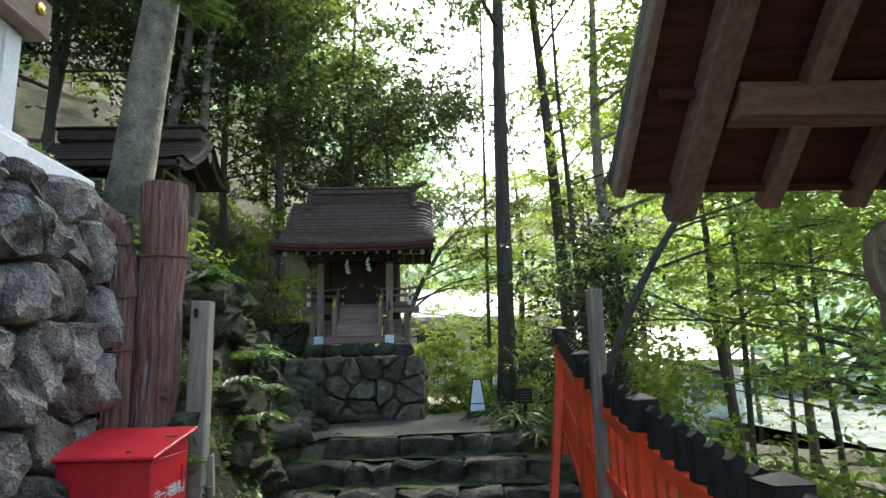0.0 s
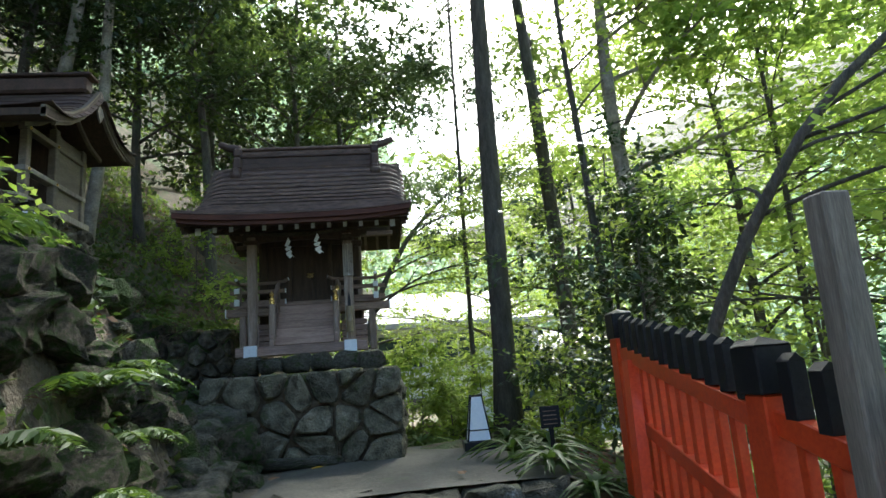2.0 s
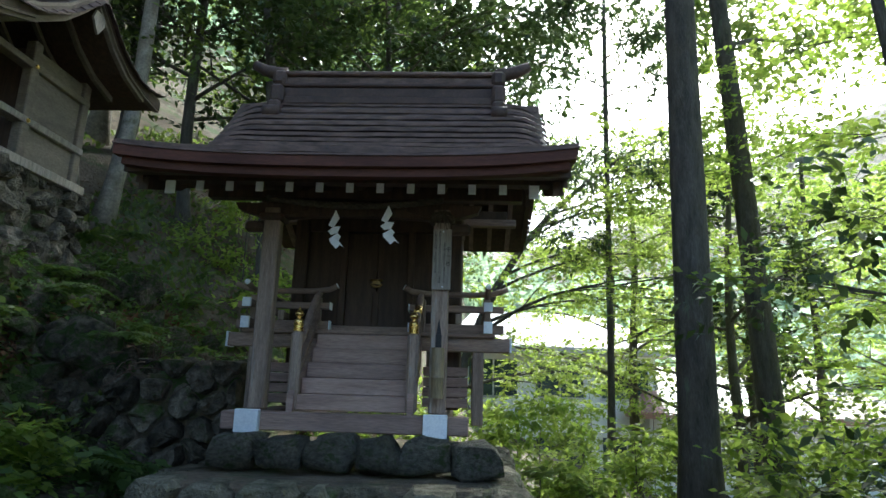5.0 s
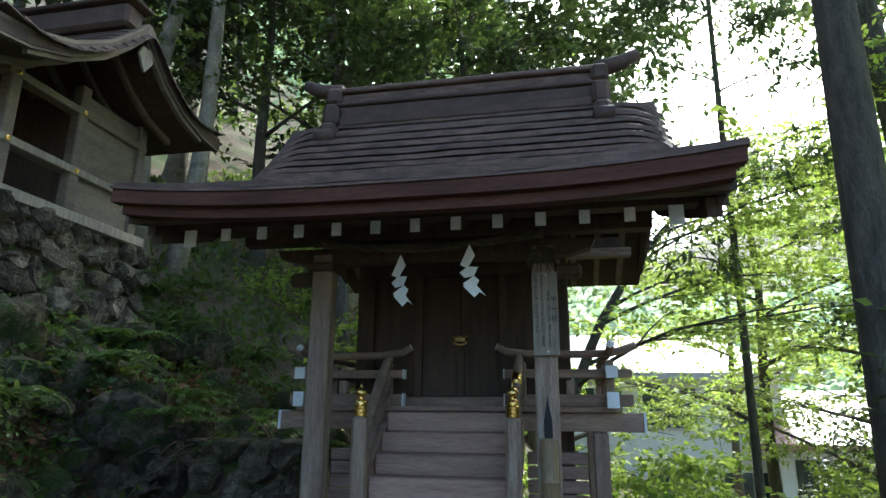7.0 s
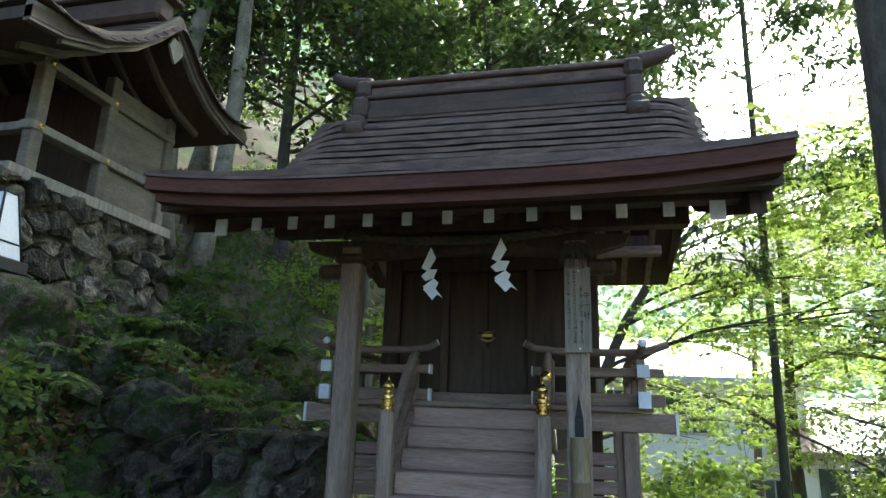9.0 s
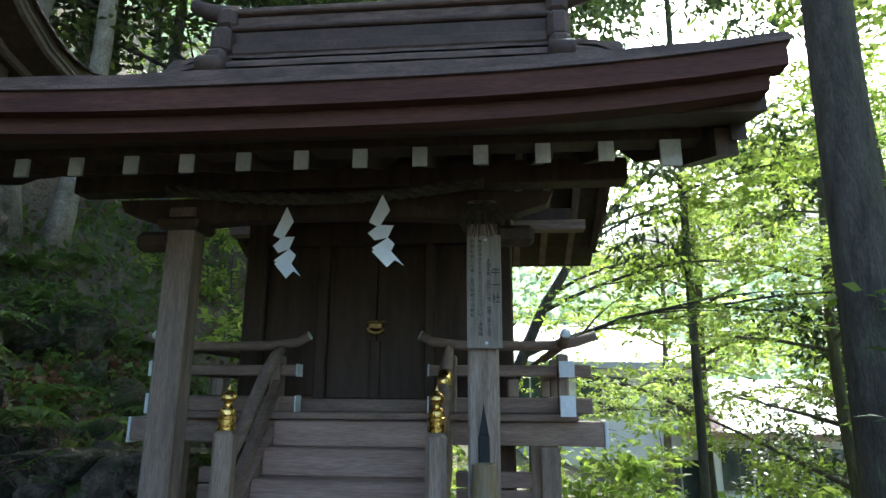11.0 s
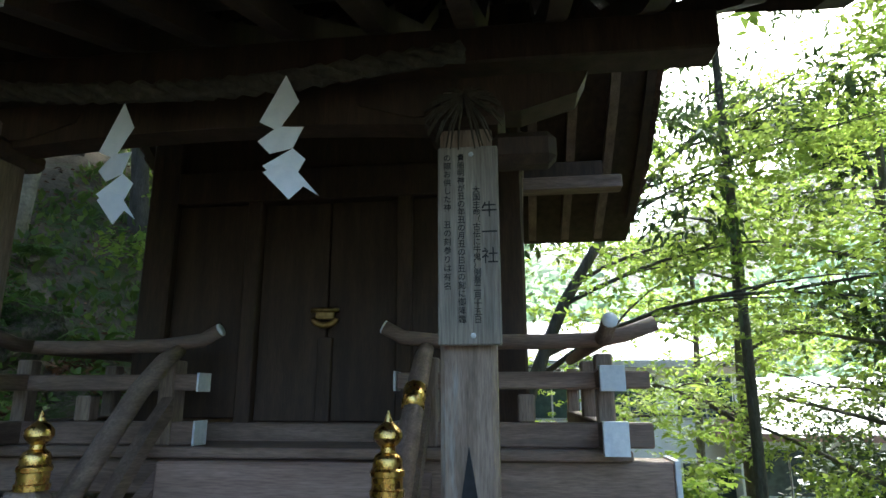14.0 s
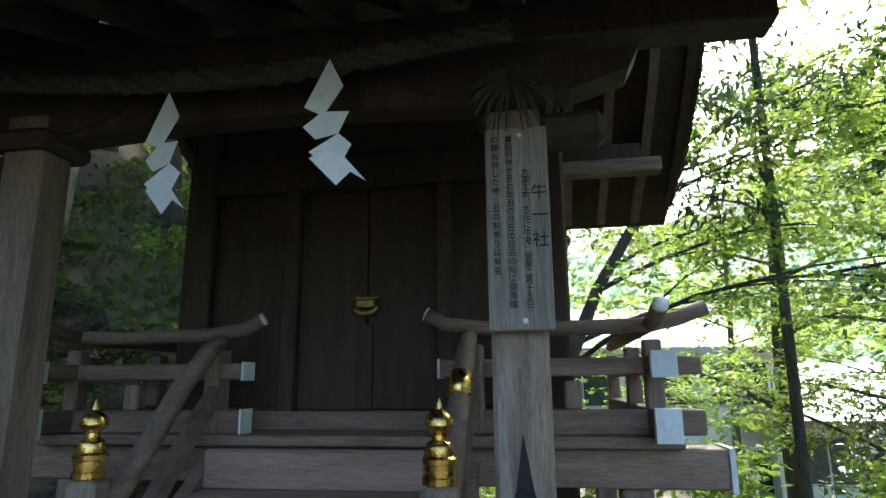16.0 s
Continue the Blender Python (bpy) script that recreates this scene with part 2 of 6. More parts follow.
def add_box(bm, lo, hi, bevel=0.004, m=None):
    g = bmesh.ops.create_cube(bm, size=1.0)
    vs = g["verts"]
    c = [(a + b) / 2 for a, b in zip(lo, hi)]
    s = [b - a for a, b in zip(lo, hi)]
    bmesh.ops.scale(bm, vec=s, verts=vs)
    bmesh.ops.translate(bm, vec=c, verts=vs)
    if bevel:
        es = list({e for v in vs for e in v.link_edges})
        r = bmesh.ops.bevel(bm, geom=es, offset=bevel, segments=1, affect="EDGES")
        vs = list({v for f in r["faces"] for v in f.verts} | {v for v in vs if v.is_valid})
    if m is not None:
        bmesh.ops.transform(bm, matrix=m, verts=vs)
    return vs


def box(name, lo, hi, mat, parent=None, bevel=0.004, m=None):
    bm = bmesh.new()
    add_box(bm, lo, hi, bevel, m)
    return bm_done(name, bm, mat, parent)


def tube(points, radii, sides=8, cap=True):
    """Vertices and faces of a tapered tube along points."""
    P = [Vector(p) for p in points]
    verts, faces = [], []
    up = Vector((0.31, 0.95, 0.05))
    for i, p in enumerate(P):
        d = (P[min(i + 1, len(P) - 1)] - P[max(i - 1, 0)]).normalized()
        a = d.cross(up)
        if a.length < 0.1:
            a = d.cross(Vector((1, 0, 0)))
        a.normalize()
        b = d.cross(a)
        for k in range(sides):
            w = 2 * math.pi * k / sides
            verts.append(p + radii[i] * (math.cos(w) * a + math.sin(w) * b))
    for i in range(len(P) - 1):
        for k in range(sides):
            faces.append((i * sides + k, i * sides + (k + 1) % sides, (i + 1) * sides + (k + 1) % sides, (i + 1) * sides + k))
    if cap:
        faces.append(tuple(range(sides))[::-1])
        faces.append(tuple((len(P) - 1) * sides + k for k in range(sides)))
    return verts, faces


def tubes(name, runs, mat, parent=None, sides=8):
    V, F = [], []
    for pts, rad in runs:
        v, f = tube(pts, rad if hasattr(rad, "__len__") else [rad] * len(pts), sides)
        o = len(V)
        V += v
        F += [tuple(i + o for i in q) for q in f]
    return mesh_from(name, V, F, mat, parent, True)


def lathe(name, profile, mat, parent=None, at=(0, 0, 0), sides=20):
    V, F = [], []
    n = len(profile)
    for r, z in profile:
        for k in range(sides):
            w = 2 * math.pi * k / sides
            V.append((at[0] + r * math.cos(w), at[1] + r * math.sin(w), at[2] + z))
    for i in range(n - 1):
        for k in range(sides):
            F.append((i * sides + k, i * sides + (k + 1) % sides, (i + 1) * sides + (k + 1) % sides, (i + 1) * sides + k))
    F.append(tuple((n - 1) * sides + k for k in range(sides)))
    F.append(tuple(range(sides))[::-1])
    ob = mesh_from(name, V, F, mat, parent, True)
    ob.data.set_sharp_from_angle(angle=radians(34))
    return ob


def empty(name, at=(0, 0, 0)):
    ob = new(name)
    ob.location = at
    return ob


def leaf_mesh(name, centre, out, size, mat, parent=None, aspect=0.55, droop=0.25):
    """Folded leaf blades (four points each) at the rows of centre, pointing along out."""
    n = len(centre)
    d = out / (np.linalg.norm(out, axis=1, keepdims=True) + 1e-6)
    up = rng.normal(0, 0.45, (n, 3)) + np.array([0, 0, 1.0])
    s = np.cross(d, up)
    s /= np.linalg.norm(s, axis=1, keepdims=True) + 1e-6
    L = (size * rng.uniform(0.6, 1.35, n))[:, None]
    nrm = np.cross(s, d)
    tip = centre + d * L - nrm * L * droop
    mid = centre + d * L * 0.45 + nrm * L * 0.06
    w = L * aspect * 0.5
    V = np.empty((n, 4, 3))
    V[:, 0], V[:, 1], V[:, 2], V[:, 3] = centre, mid + s * w - nrm * w * 0.3, tip, mid - s * w - nrm * w * 0.3
    me = bpy.data.meshes.new(name)
    me.vertices.add(4 * n)
    me.vertices.foreach_set("co", V.reshape(-1))
    me.loops.add(4 * n)
    me.loops.foreach_set("vertex_index", np.arange(4 * n, dtype=np.int32))
    me.polygons.add(n)
    me.polygons.foreach_set("loop_start", np.arange(0, 4 * n, 4, dtype=np.int32))
    me.polygons.foreach_set("loop_total", np.full(n, 4, dtype=np.int32))
    me.materials.append(mat)
    me.update()
    me.validate()
    ob = new(name, me)
    if parent:
        ob.parent = parent
    return ob


def ease(a, b, x):
    t = min(1.0, max(0.0, (x - a) / (b - a)))
    return t * t * (3 - 2 * t)


STEPS = [(5.15, 0.21), (5.5, 0.40), (5.85, 0.59), (6.2, 0.78)]


def floor_z(y):
    z = 0.0
    for sy, sz in STEPS:
        if y > sy + 0.12:
            z = sz
    return z


def ground_z(x, y):
    base = 0.765 * ease(5.9, 6.45, y)
    z = base
    if y > 8.2:
        z = base - 0.15 * ease(8.2, 9.5, y) - 0.5 * ease(10.5, 20, y)
    edge = -1.22 - 0.13 * ease(5.6, 6.6, y) if y > 3.9 else -2.0
    if x < edge:
        s = edge - x
        if y > 3.9:
            k = ease(7.2, 5.6, y)
            rise = min(s, 0.55) * (1.0 + 2.8 * k) + max(0, min(s - 0.55, 2.2)) * (0.78 - 0.12 * k) + max(0, s - 2.75) * 0.62
            if y > 7.6:
                low = 0.25 + 0.3 * min(s, 1.2) + max(0, s - 1.5) * 2.0
                rise += (min(rise, low) - rise) * ease(7.6, 8.3, y) * (1 if y < 9.42 else 0)
            z = base + rise
            if y > 9.42 and -4.6 < x < -1.85 and y < 10.8:
                z = max(z, 2.05)
        else:
            z = 2.45 * ease(0.0, 0.35, s) + max(0, s - 1.2) * 0.5
    back = max(0.0, y - 11.0) * (0.42 * ease(0.5, -3.0, x))
    z += min(back, 14)
    if x > 1.45:
        s = x - 1.45
        z -= min(s * 0.36, 1.5) + 0.6 * ease(8, 12, x)
        z += max(0, x - 27) * 0.42
    z += max(0, y - 48) * 0.32 + max(0, x - 60) * 0.1
    if abs(x) > 1.5 or y > 8.3 or y < -2:
        k = ease(1.4, 2.4, abs(x)) if y < 8.3 else 1
        z += 0.16 * k * noise.noise((x * 0.9, y * 0.9, 3.1)) + 0.06 * k * noise.noise((x * 3.1, y * 3.1, 7.7))
        if math.hypot(x, y - 8) > 15:
            z += 1.2 * noise.noise((x * 0.09, y * 0.09, 1.2))
    return z


def bez(p0, p1, p2, n):
    return [(1 - t) ** 2 * Vector(p0) + 2 * t * (1 - t) * Vector(p1) + t * t * Vector(p2) for t in [k / (n - 1) for k in range(n)]]


def stone_mesh(name, seed, sub=2, flat=1.0):
    bm = bmesh.new()
    bmesh.ops.create_icosphere(bm, subdivisions=sub, radius=0.5)
    o = Vector((seed * 3.7, seed * 1.9, seed * 5.3))
    for v in bm.verts:
        p = v.co.copy()
        q = Vector([math.copysign(abs(c / 0.5) ** 0.62 * 0.5, c) for c in p])
        rg = 1 - abs(noise.noise(p * 3.4 + o * 1.3))
        v.co = q * (0.72 + 0.5 * noise.noise(p * 2.2 + o) + 0.22 * rg + 0.14 * noise.noise(p * 8 + o) + 0.09 * noise.noise(p * 19 + o))
        v.co.z *= flat
    me = bpy.data.meshes.new(name)
    bm.to_mesh(me)
    bm.free()
    return me


def voronoi_cells(w, h, seeds):
    cells = []
    for i, (cx, cy) in enumerate(seeds):
        poly = [(0, 0), (w, 0), (w, h), (0, h)]
        for j, (ox, oy) in enumerate(seeds):
            if i == j or (ox - cx) ** 2 + (oy - cy) ** 2 > 2.2:
                continue
            mx, my, nx, ny = (cx + ox) / 2, (cy + oy) / 2, ox - cx, oy - cy
            res = []
            for k in range(len(poly)):
                a, b = poly[k], poly[(k + 1) % len(poly)]
                da, db = (a[0] - mx) * nx + (a[1] - my) * ny, (b[0] - mx) * nx + (b[1] - my) * ny
                if da <= 0:
                    res.append(a)
                if da * db < 0:
                    t = da / (da - db)
                    res.append((a[0] + t * (b[0] - a[0]), a[1] + t * (b[1] - a[1])))
            poly = res
            if len(poly) < 3:
                break
        if len(poly) >= 3:
            cells.append(poly)
    return cells


def masonry(parent, origin, u, n, w, h, cell, mat, gap=0.014, depth=0.10, lean=0.0, seed=1, tall=0.9, rough=False):
    """Fitted rubble facing: one bulging stone per cell, on the plane origin + u*a + z*b, facing n."""
    r = random.Random(seed)
    o, u, n = Vector(origin), Vector(u).normalized(), Vector(n).normalized()
    up = (Vector((0, 0, 1)) - n * lean).normalized()
    seeds = []
    rows = max(1, round(h / (cell * tall)))
    for j in range(rows):
        c = cell * r.uniform(0.8, 1.25)
        k = max(1, round(w / c))
        for i in range(k):
            seeds.append(((i + 0.5 + (0.5 if j % 2 else 0) * 0.7 + r.uniform(-0.42, 0.42)) * w / k, (j + 0.5 + r.uniform(-0.42, 0.42)) * h / rows))
    for poly in voronoi_cells(w, h, seeds):
        cx, cy = sum(p[0] for p in poly) / len(poly), sum(p[1] for p in poly) / len(poly)
        pts = []
        for k in range(len(poly)):
            a, b = poly[k], poly[(k + 1) % len(poly)]
            pts.append((a[0] * 0.82 + b[0] * 0.18, a[1] * 0.82 + b[1] * 0.18))
            pts.append((a[0] * 0.18 + b[0] * 0.82, a[1] * 0.18 + b[1] * 0.82))
        size = max(0.05, min(max(abs(p[0] - cx) for p in pts), max(abs(p[1] - cy) for p in pts)))
        d = depth * r.uniform(0.6, 1.3)
        tx, ty = r.uniform(-0.3, 0.3), r.uniform(-0.3, 0.3)
        V, m = [], len(pts)
        for sc, dz in ((1 - gap / size, -0.12), (1 - gap / size, d * 0.5), (0.9 - gap / size, d * 0.9), (0.5, d)):
            for x, y in pts:
                jig = r.uniform(-0.15, 0.15) * d + tx * (x - cx) * sc + ty * (y - cy) * sc if dz > 0 else 0
                V.append(o + u * (cx + (x - cx) * sc) + up * (cy + (y - cy) * sc) + n * (dz + jig) - o)
        V.append(u * cx + up * cy + n * d * r.uniform(0.9, 1.15))
        c0 = u * cx + up * cy
        F = []
        for ring in range(3):
            for k in range(m):
                F.append((ring * m + k, ring * m + (k + 1) % m, (ring + 1) * m + (k + 1) % m, (ring + 1) * m + k))
        for k in range(m):
            F.append((3 * m + k, 3 * m + (k + 1) % m, 4 * m))
        bm = bmesh.new()
        vs = [bm.verts.new(v - c0) for v in V]
        for f in F:
            bm.faces.new([vs[i] for i in f])
        if rough:
            bmesh.ops.subdivide_edges(bm, edges=[e for e in bm.edges if e.calc_length() > 0.07], cuts=1, use_grid_fill=True)
        amp = 0.05 if rough else 0.025
        for v in bm.verts:
            q = v.co + c0 + o
            v.co += n * amp * (noise.noise(q * 7) + 0.6 * abs(noise.noise(q * 4 + Vector((5, 1, 2)))) + 0.4 * noise.noise(q * 17))
        ob = bm_done("stone", bm, mat, parent, True)
        ob.data.set_sharp_from_angle(angle=radians(24))
        ob.location = o + c0


# ---- large structure ----
def build_ground():
    xs = np.concatenate([np.linspace(-90, -9, 34), np.arange(-8.7, 8.8, 0.22), np.linspace(9.4, 30, 36), np.linspace(31.5, 130, 40)])
    ys = np.concatenate([np.linspace(-60, -4, 24), np.arange(-3.6, 17, 0.22), np.linspace(17.4, 50, 50), np.linspace(52, 190, 46)])
    V = [(x, y, ground_z(x, y)) for y in ys for x in xs]
    n = len(xs)
    F = [(j * n + i, j * n + i + 1, (j + 1) * n + i + 1, (j + 1) * n + i) for j in range(len(ys) - 1) for i in range(n - 1)]
    g = mesh_from("ground", V, F, M_EARTH, None, True)
    tagged(g, "dark forest soil with moss and fallen leaves", "ground", kind="structure")
    path_v, path_f = [], []
    for k, (y0, y1, z, x0, x1) in enumerate(((-3.5, 5.1, 0.012, -1.34, 1.42), (6.4, 8.75, 0.785, -1.2, 1.2))):
        nx, ny = 24, 26
        o = len(path_v)
        for j in range(ny + 1):
            for i in range(nx + 1):
                x, y = x0 + (x1 - x0) * i / nx, y0 + (y1 - y0) * j / ny
                side = min(i, nx - i) / nx * (x1 - x0)
                path_v.append((x + 0.08 * noise.noise((y * 2.1, i * 0.2, 7)), y, z + 0.012 * noise.noise((x * 2.2, y * 2.2, 0.4)) - 0.07 * max(0.0, 1 - side / 0.2) ** 2))
        path_f += [(o + j * (nx + 1) + i, o + j * (nx + 1) + i + 1, o + (j + 1) * (nx + 1) + i + 1, o + (j + 1) * (nx + 1) + i) for j in range(ny) for i in range(nx)]
    tagged(mesh_from("path", path_v, path_f, M_PATH, None, True), "trodden grey earth path and landing", "path", kind="structure")
    w = mesh_from("river_water", [(12.5, -40, -1.15), (26.5, -40, -1.15), (26.5, 60, -1.15), (12.5, 60, -1.15)], [(0, 1, 2, 3)], M_WATER)
    tagged(w, "shallow glittering river in the valley", "water", kind="structure")


build_ground()


def stone_steps():
    top = empty("stone_steps", (0, 5.6, 0))
    tagged(top, "four worn stone steps with moss and lichen", "steps", kind="structure")
    for si, (y, z) in enumerate(STEPS):
        r = random.Random(si + 20)
        x = -1.32 - 0.1 * (3 - si) + (0.35 if si == 3 else 0)
        end = 1.1 if si < 3 else 0.75
        while x < end:
            w = r.uniform(0.28, 0.75)
            bm = bmesh.new()
            d = 0.34
            add_box(bm, (-w / 2 + 0.004, 0, -0.24), (w / 2 - 0.004, d, 0), 0.025)
            bmesh.ops.subdivide_edges(bm, edges=bm.edges[:], cuts=2, use_grid_fill=True)
            for v in bm.verts:
                v.co += Vector((0.05, 0.11, 0.06)) * noise.noise(v.co * 5 + Vector((x * 7, si * 3, 0))) + Vector((0.02, 0.045, 0.025)) * noise.noise(v.co * 13 + Vector((x, 0, si))) - Vector((0, 0, 0.05 * max(0.0, noise.noise(v.co * 8 + Vector((0, x * 3, 1))))))
            s = bm_done("step_stone", bm, M_STEPSTONE if r.random() < 0.75 else M_MOSSSTONE, None, True)
            s.data.set_sharp_from_angle(angle=radians(30))
            s.parent = top
            s.location = (x + w / 2, y - 5.6 + r.uniform(-0.02, 0.02), z + r.uniform(-0.012, 0.012))
            x += w
        strip_v, strip_f = [], []
        y0, y1 = y + 0.2, (STEPS[si + 1][0] + 0.05 if si < 3 else y + 0.34)
        for j in range(5):
            for i in range(41):
                xx = -1.45 + 2.75 * i / 40
                strip_v.append((xx, y0 + (y1 - y0) * j / 4 - 5.6, z + 0.008 + 0.03 * noise.noise((xx * 3, j * 0.7 + y * 5, 2)) + (0.035 if j == 4 else 0)))
        strip_f = [(j * 41 + i, j * 41 + i + 1, (j + 1) * 41 + i + 1, (j + 1) * 41 + i) for j in range(4) for i in range(40)]
        if si < 3:
            ob = mesh_from("moss_tread", strip_v, strip_f, M_MOSS, top, True)


stone_steps()


# ---- the small shrine ----
CX = -0.92


def roof_shell(parent, name, x0, x1, profile, mat, layers, thick=0.012, lift=0.0, board=None):
    """Layered roof: overlapping courses that follow the profile (y, z from eave to ridge); one course a part."""
    P = [Vector((0, y, z)) for y, z in profile]
    ln = [0.0]
    for a, b in zip(P, P[1:]):
        ln.append(ln[-1] + (b - a).length)

    def at(s):
        s = max(0.0, min(ln[-1], s))
        for i in range(len(P) - 1):
            if s <= ln[i + 1] + 1e-9:
                t = (s - ln[i]) / (ln[i + 1] - ln[i])
                return P[i].lerp(P[i + 1], t)
        return P[-1]
    nx = 30
    for k in range(layers):
        s0, s1 = ln[-1] * k / layers, min(ln[-1], ln[-1] * (k + 1.35) / layers)
        V = []
        for s, up in ((s0, thick), (s0, thick * 0.5), (s1, 0.0), (s1, -0.004)):
            p = at(s)
            for i in range(nx + 1):
                x = x0 + (x1 - x0) * i / nx
                e = abs(2 * i / nx - 1)
                dr = 0.10 * max(0.0, (e - 0.8) / 0.2) ** 2
                V.append((x, p.y + 0.004 * noise.noise((x * 9, k * 3.1, 0)), p.z + up + (0.0035 * noise.noise((math.floor(x / 0.3 + k * 0.37) * 1.7, k * 2.3, 9)) if up > 0 else 0) - dr * min(1, s / ln[-1] * 3) + lift * e ** 3 * (1 - s / ln[-1]) + 0.004 * noise.noise((x * 5, k * 1.7, 4))))
        F = []
        q = nx + 1
        for i in range(nx):
            F += [(i, i + 1, q * 2 + i + 1, q * 2 + i), (i, q + i, q + i + 1, i + 1), (q + i, q * 3 + i, q * 3 + i + 1, q + i + 1)]
        F += [(0, q * 2, q * 3, q), (nx, q + nx, q * 3 + nx, q * 2 + nx)]
        mesh_from(name, V, F, mat, parent)


def sweep_board(name, pts, wx, drop, mat, parent):
    """A board of width wx in x that hangs below the polyline pts (x, y, z)."""
    V, F = [], []
    for x, y, z in pts:
        V += [(x - wx / 2, y, z), (x + wx / 2, y, z), (x + wx / 2, y, z - drop), (x - wx / 2, y, z - drop)]
    for i in range(len(pts) - 1):
        for k in range(4):
            F.append((i * 4 + k, i * 4 + (k + 1) % 4, (i + 1) * 4 + (k + 1) % 4, (i + 1) * 4 + k))
    F += [(0, 1, 2, 3), tuple((len(pts) - 1) * 4 + k for k in (3, 2, 1, 0))]
    bm = bmesh.new()
    vs = [bm.verts.new(v) for v in V]
    for f in F:
        bm.faces.new([vs[i] for i in f])
    return bm_done(name, bm, mat, parent)


FRONT = [(7.96, 3.068), (8.15, 3.105), (8.35, 3.172), (8.6, 3.30), (8.85, 3.48), (9.05, 3.665), (9.22, 3.85), (9.36, 4.03)]
BACK = [(10.62, 3.28), (10.4, 3.355), (10.1, 3.50), (9.8, 3.70), (9.55, 3.92), (9.44, 4.03)]


def shrine():
    s = empty("small_shrine", (CX, 9.2, 1.62))
    tagged(s, "small weathered wooden shrine with layered bark roof on stone base", "shrine")
    bpy.context.view_layer.update()

    def put(ob):
        ob.parent = s
        ob.matrix_parent_inverse = Matrix.Translation((-CX, -9.2, -1.62))
        return ob

    def b(name, lo, hi, mat, bevel=0.004, m=None):
        return put(box(name, lo, hi, mat, None, bevel, m))
    # roof
    body = empty("roof")
    put(body)
    tagged(body, "dark layered bark roof with sagging curve")
    roof_shell(body, "roof_course", -2.03, 0.2, FRONT, M_ROOF, 17, 0.05, 0.035)
    roof_shell(body, "roof_course", -2.03, 0.2, BACK, M_ROOF, 16, 0.038, 0.02)
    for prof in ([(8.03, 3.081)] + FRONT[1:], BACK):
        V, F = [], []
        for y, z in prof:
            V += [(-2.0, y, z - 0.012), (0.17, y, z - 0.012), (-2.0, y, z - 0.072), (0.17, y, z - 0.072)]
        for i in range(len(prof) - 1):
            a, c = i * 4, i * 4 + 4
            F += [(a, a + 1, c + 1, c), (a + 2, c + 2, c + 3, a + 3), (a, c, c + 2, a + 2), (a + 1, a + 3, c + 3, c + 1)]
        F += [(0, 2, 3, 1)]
        mesh_from("soffit", V, F, M_SHADEDCEDAR, body)
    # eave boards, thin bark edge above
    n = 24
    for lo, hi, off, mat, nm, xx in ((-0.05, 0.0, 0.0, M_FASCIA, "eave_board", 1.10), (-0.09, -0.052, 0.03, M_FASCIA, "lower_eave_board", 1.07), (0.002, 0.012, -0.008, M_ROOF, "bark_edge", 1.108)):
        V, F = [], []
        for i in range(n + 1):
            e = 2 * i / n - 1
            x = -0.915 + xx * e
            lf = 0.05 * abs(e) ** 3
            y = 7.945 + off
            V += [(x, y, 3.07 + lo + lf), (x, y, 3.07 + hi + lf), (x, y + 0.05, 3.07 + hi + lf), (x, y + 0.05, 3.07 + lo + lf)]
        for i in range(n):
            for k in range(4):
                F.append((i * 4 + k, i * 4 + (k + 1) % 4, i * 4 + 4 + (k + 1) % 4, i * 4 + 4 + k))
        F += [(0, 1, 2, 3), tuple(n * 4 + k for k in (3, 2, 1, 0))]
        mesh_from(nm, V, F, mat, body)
    # rafters with white ends; front ones have the eave shade in their colour
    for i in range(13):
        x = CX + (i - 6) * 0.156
        sweep_board("rafter", [(x, 8.225, 3.035), (x, 8.5, 3.13), (x, 8.9, 3.36), (x, 9.3, 3.72)], 0.036, 0.05, M_SHADEDCEDAR, body)
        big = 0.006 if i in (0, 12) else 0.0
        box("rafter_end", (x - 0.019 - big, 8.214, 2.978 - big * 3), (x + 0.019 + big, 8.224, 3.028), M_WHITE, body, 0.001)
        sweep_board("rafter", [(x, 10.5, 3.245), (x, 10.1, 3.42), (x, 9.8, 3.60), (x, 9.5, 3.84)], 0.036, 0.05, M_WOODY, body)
    box("eave_batten", (-1.93, 8.228, 3.0355), (0.1, 8.30, 3.075), M_SHADEDCEDAR, body, 0.003)
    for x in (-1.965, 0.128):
        sweep_board("verge_rafter", [(x, 8.16, 3.03), (x, 8.5, 3.13), (x, 8.9, 3.40), (x, 9.3, 3.80)], 0.05, 0.07, M_SHADEDCEDAR, body)
    # verge boards both ends
    for x in (-1.985, 0.155):
        sweep_board("verge_board", [(x, y, z - 0.02) for y, z in FRONT[1:]] + [(x, y, z - 0.02) for y, z in BACK[:0:-1]], 0.035, 0.09, M_SHADEDCEDAR, body)
    # ridge
    for lo, hi, hw in ((3.99, 4.05, 0.11), (4.053, 4.13, 0.085), (4.133, 4.16, 0.1), (4.163, 4.22, 0.075), (4.223, 4.255, 0.1)):
        bm = bmesh.new()
        V = add_box(bm, (-1.72, 9.4 - hw, lo), (-0.11, 9.4 + hw, hi), 0.008)
        bm_done("ridge_course", bm, M_RIDGE if hi < 4.2 else M_ROOF, body)
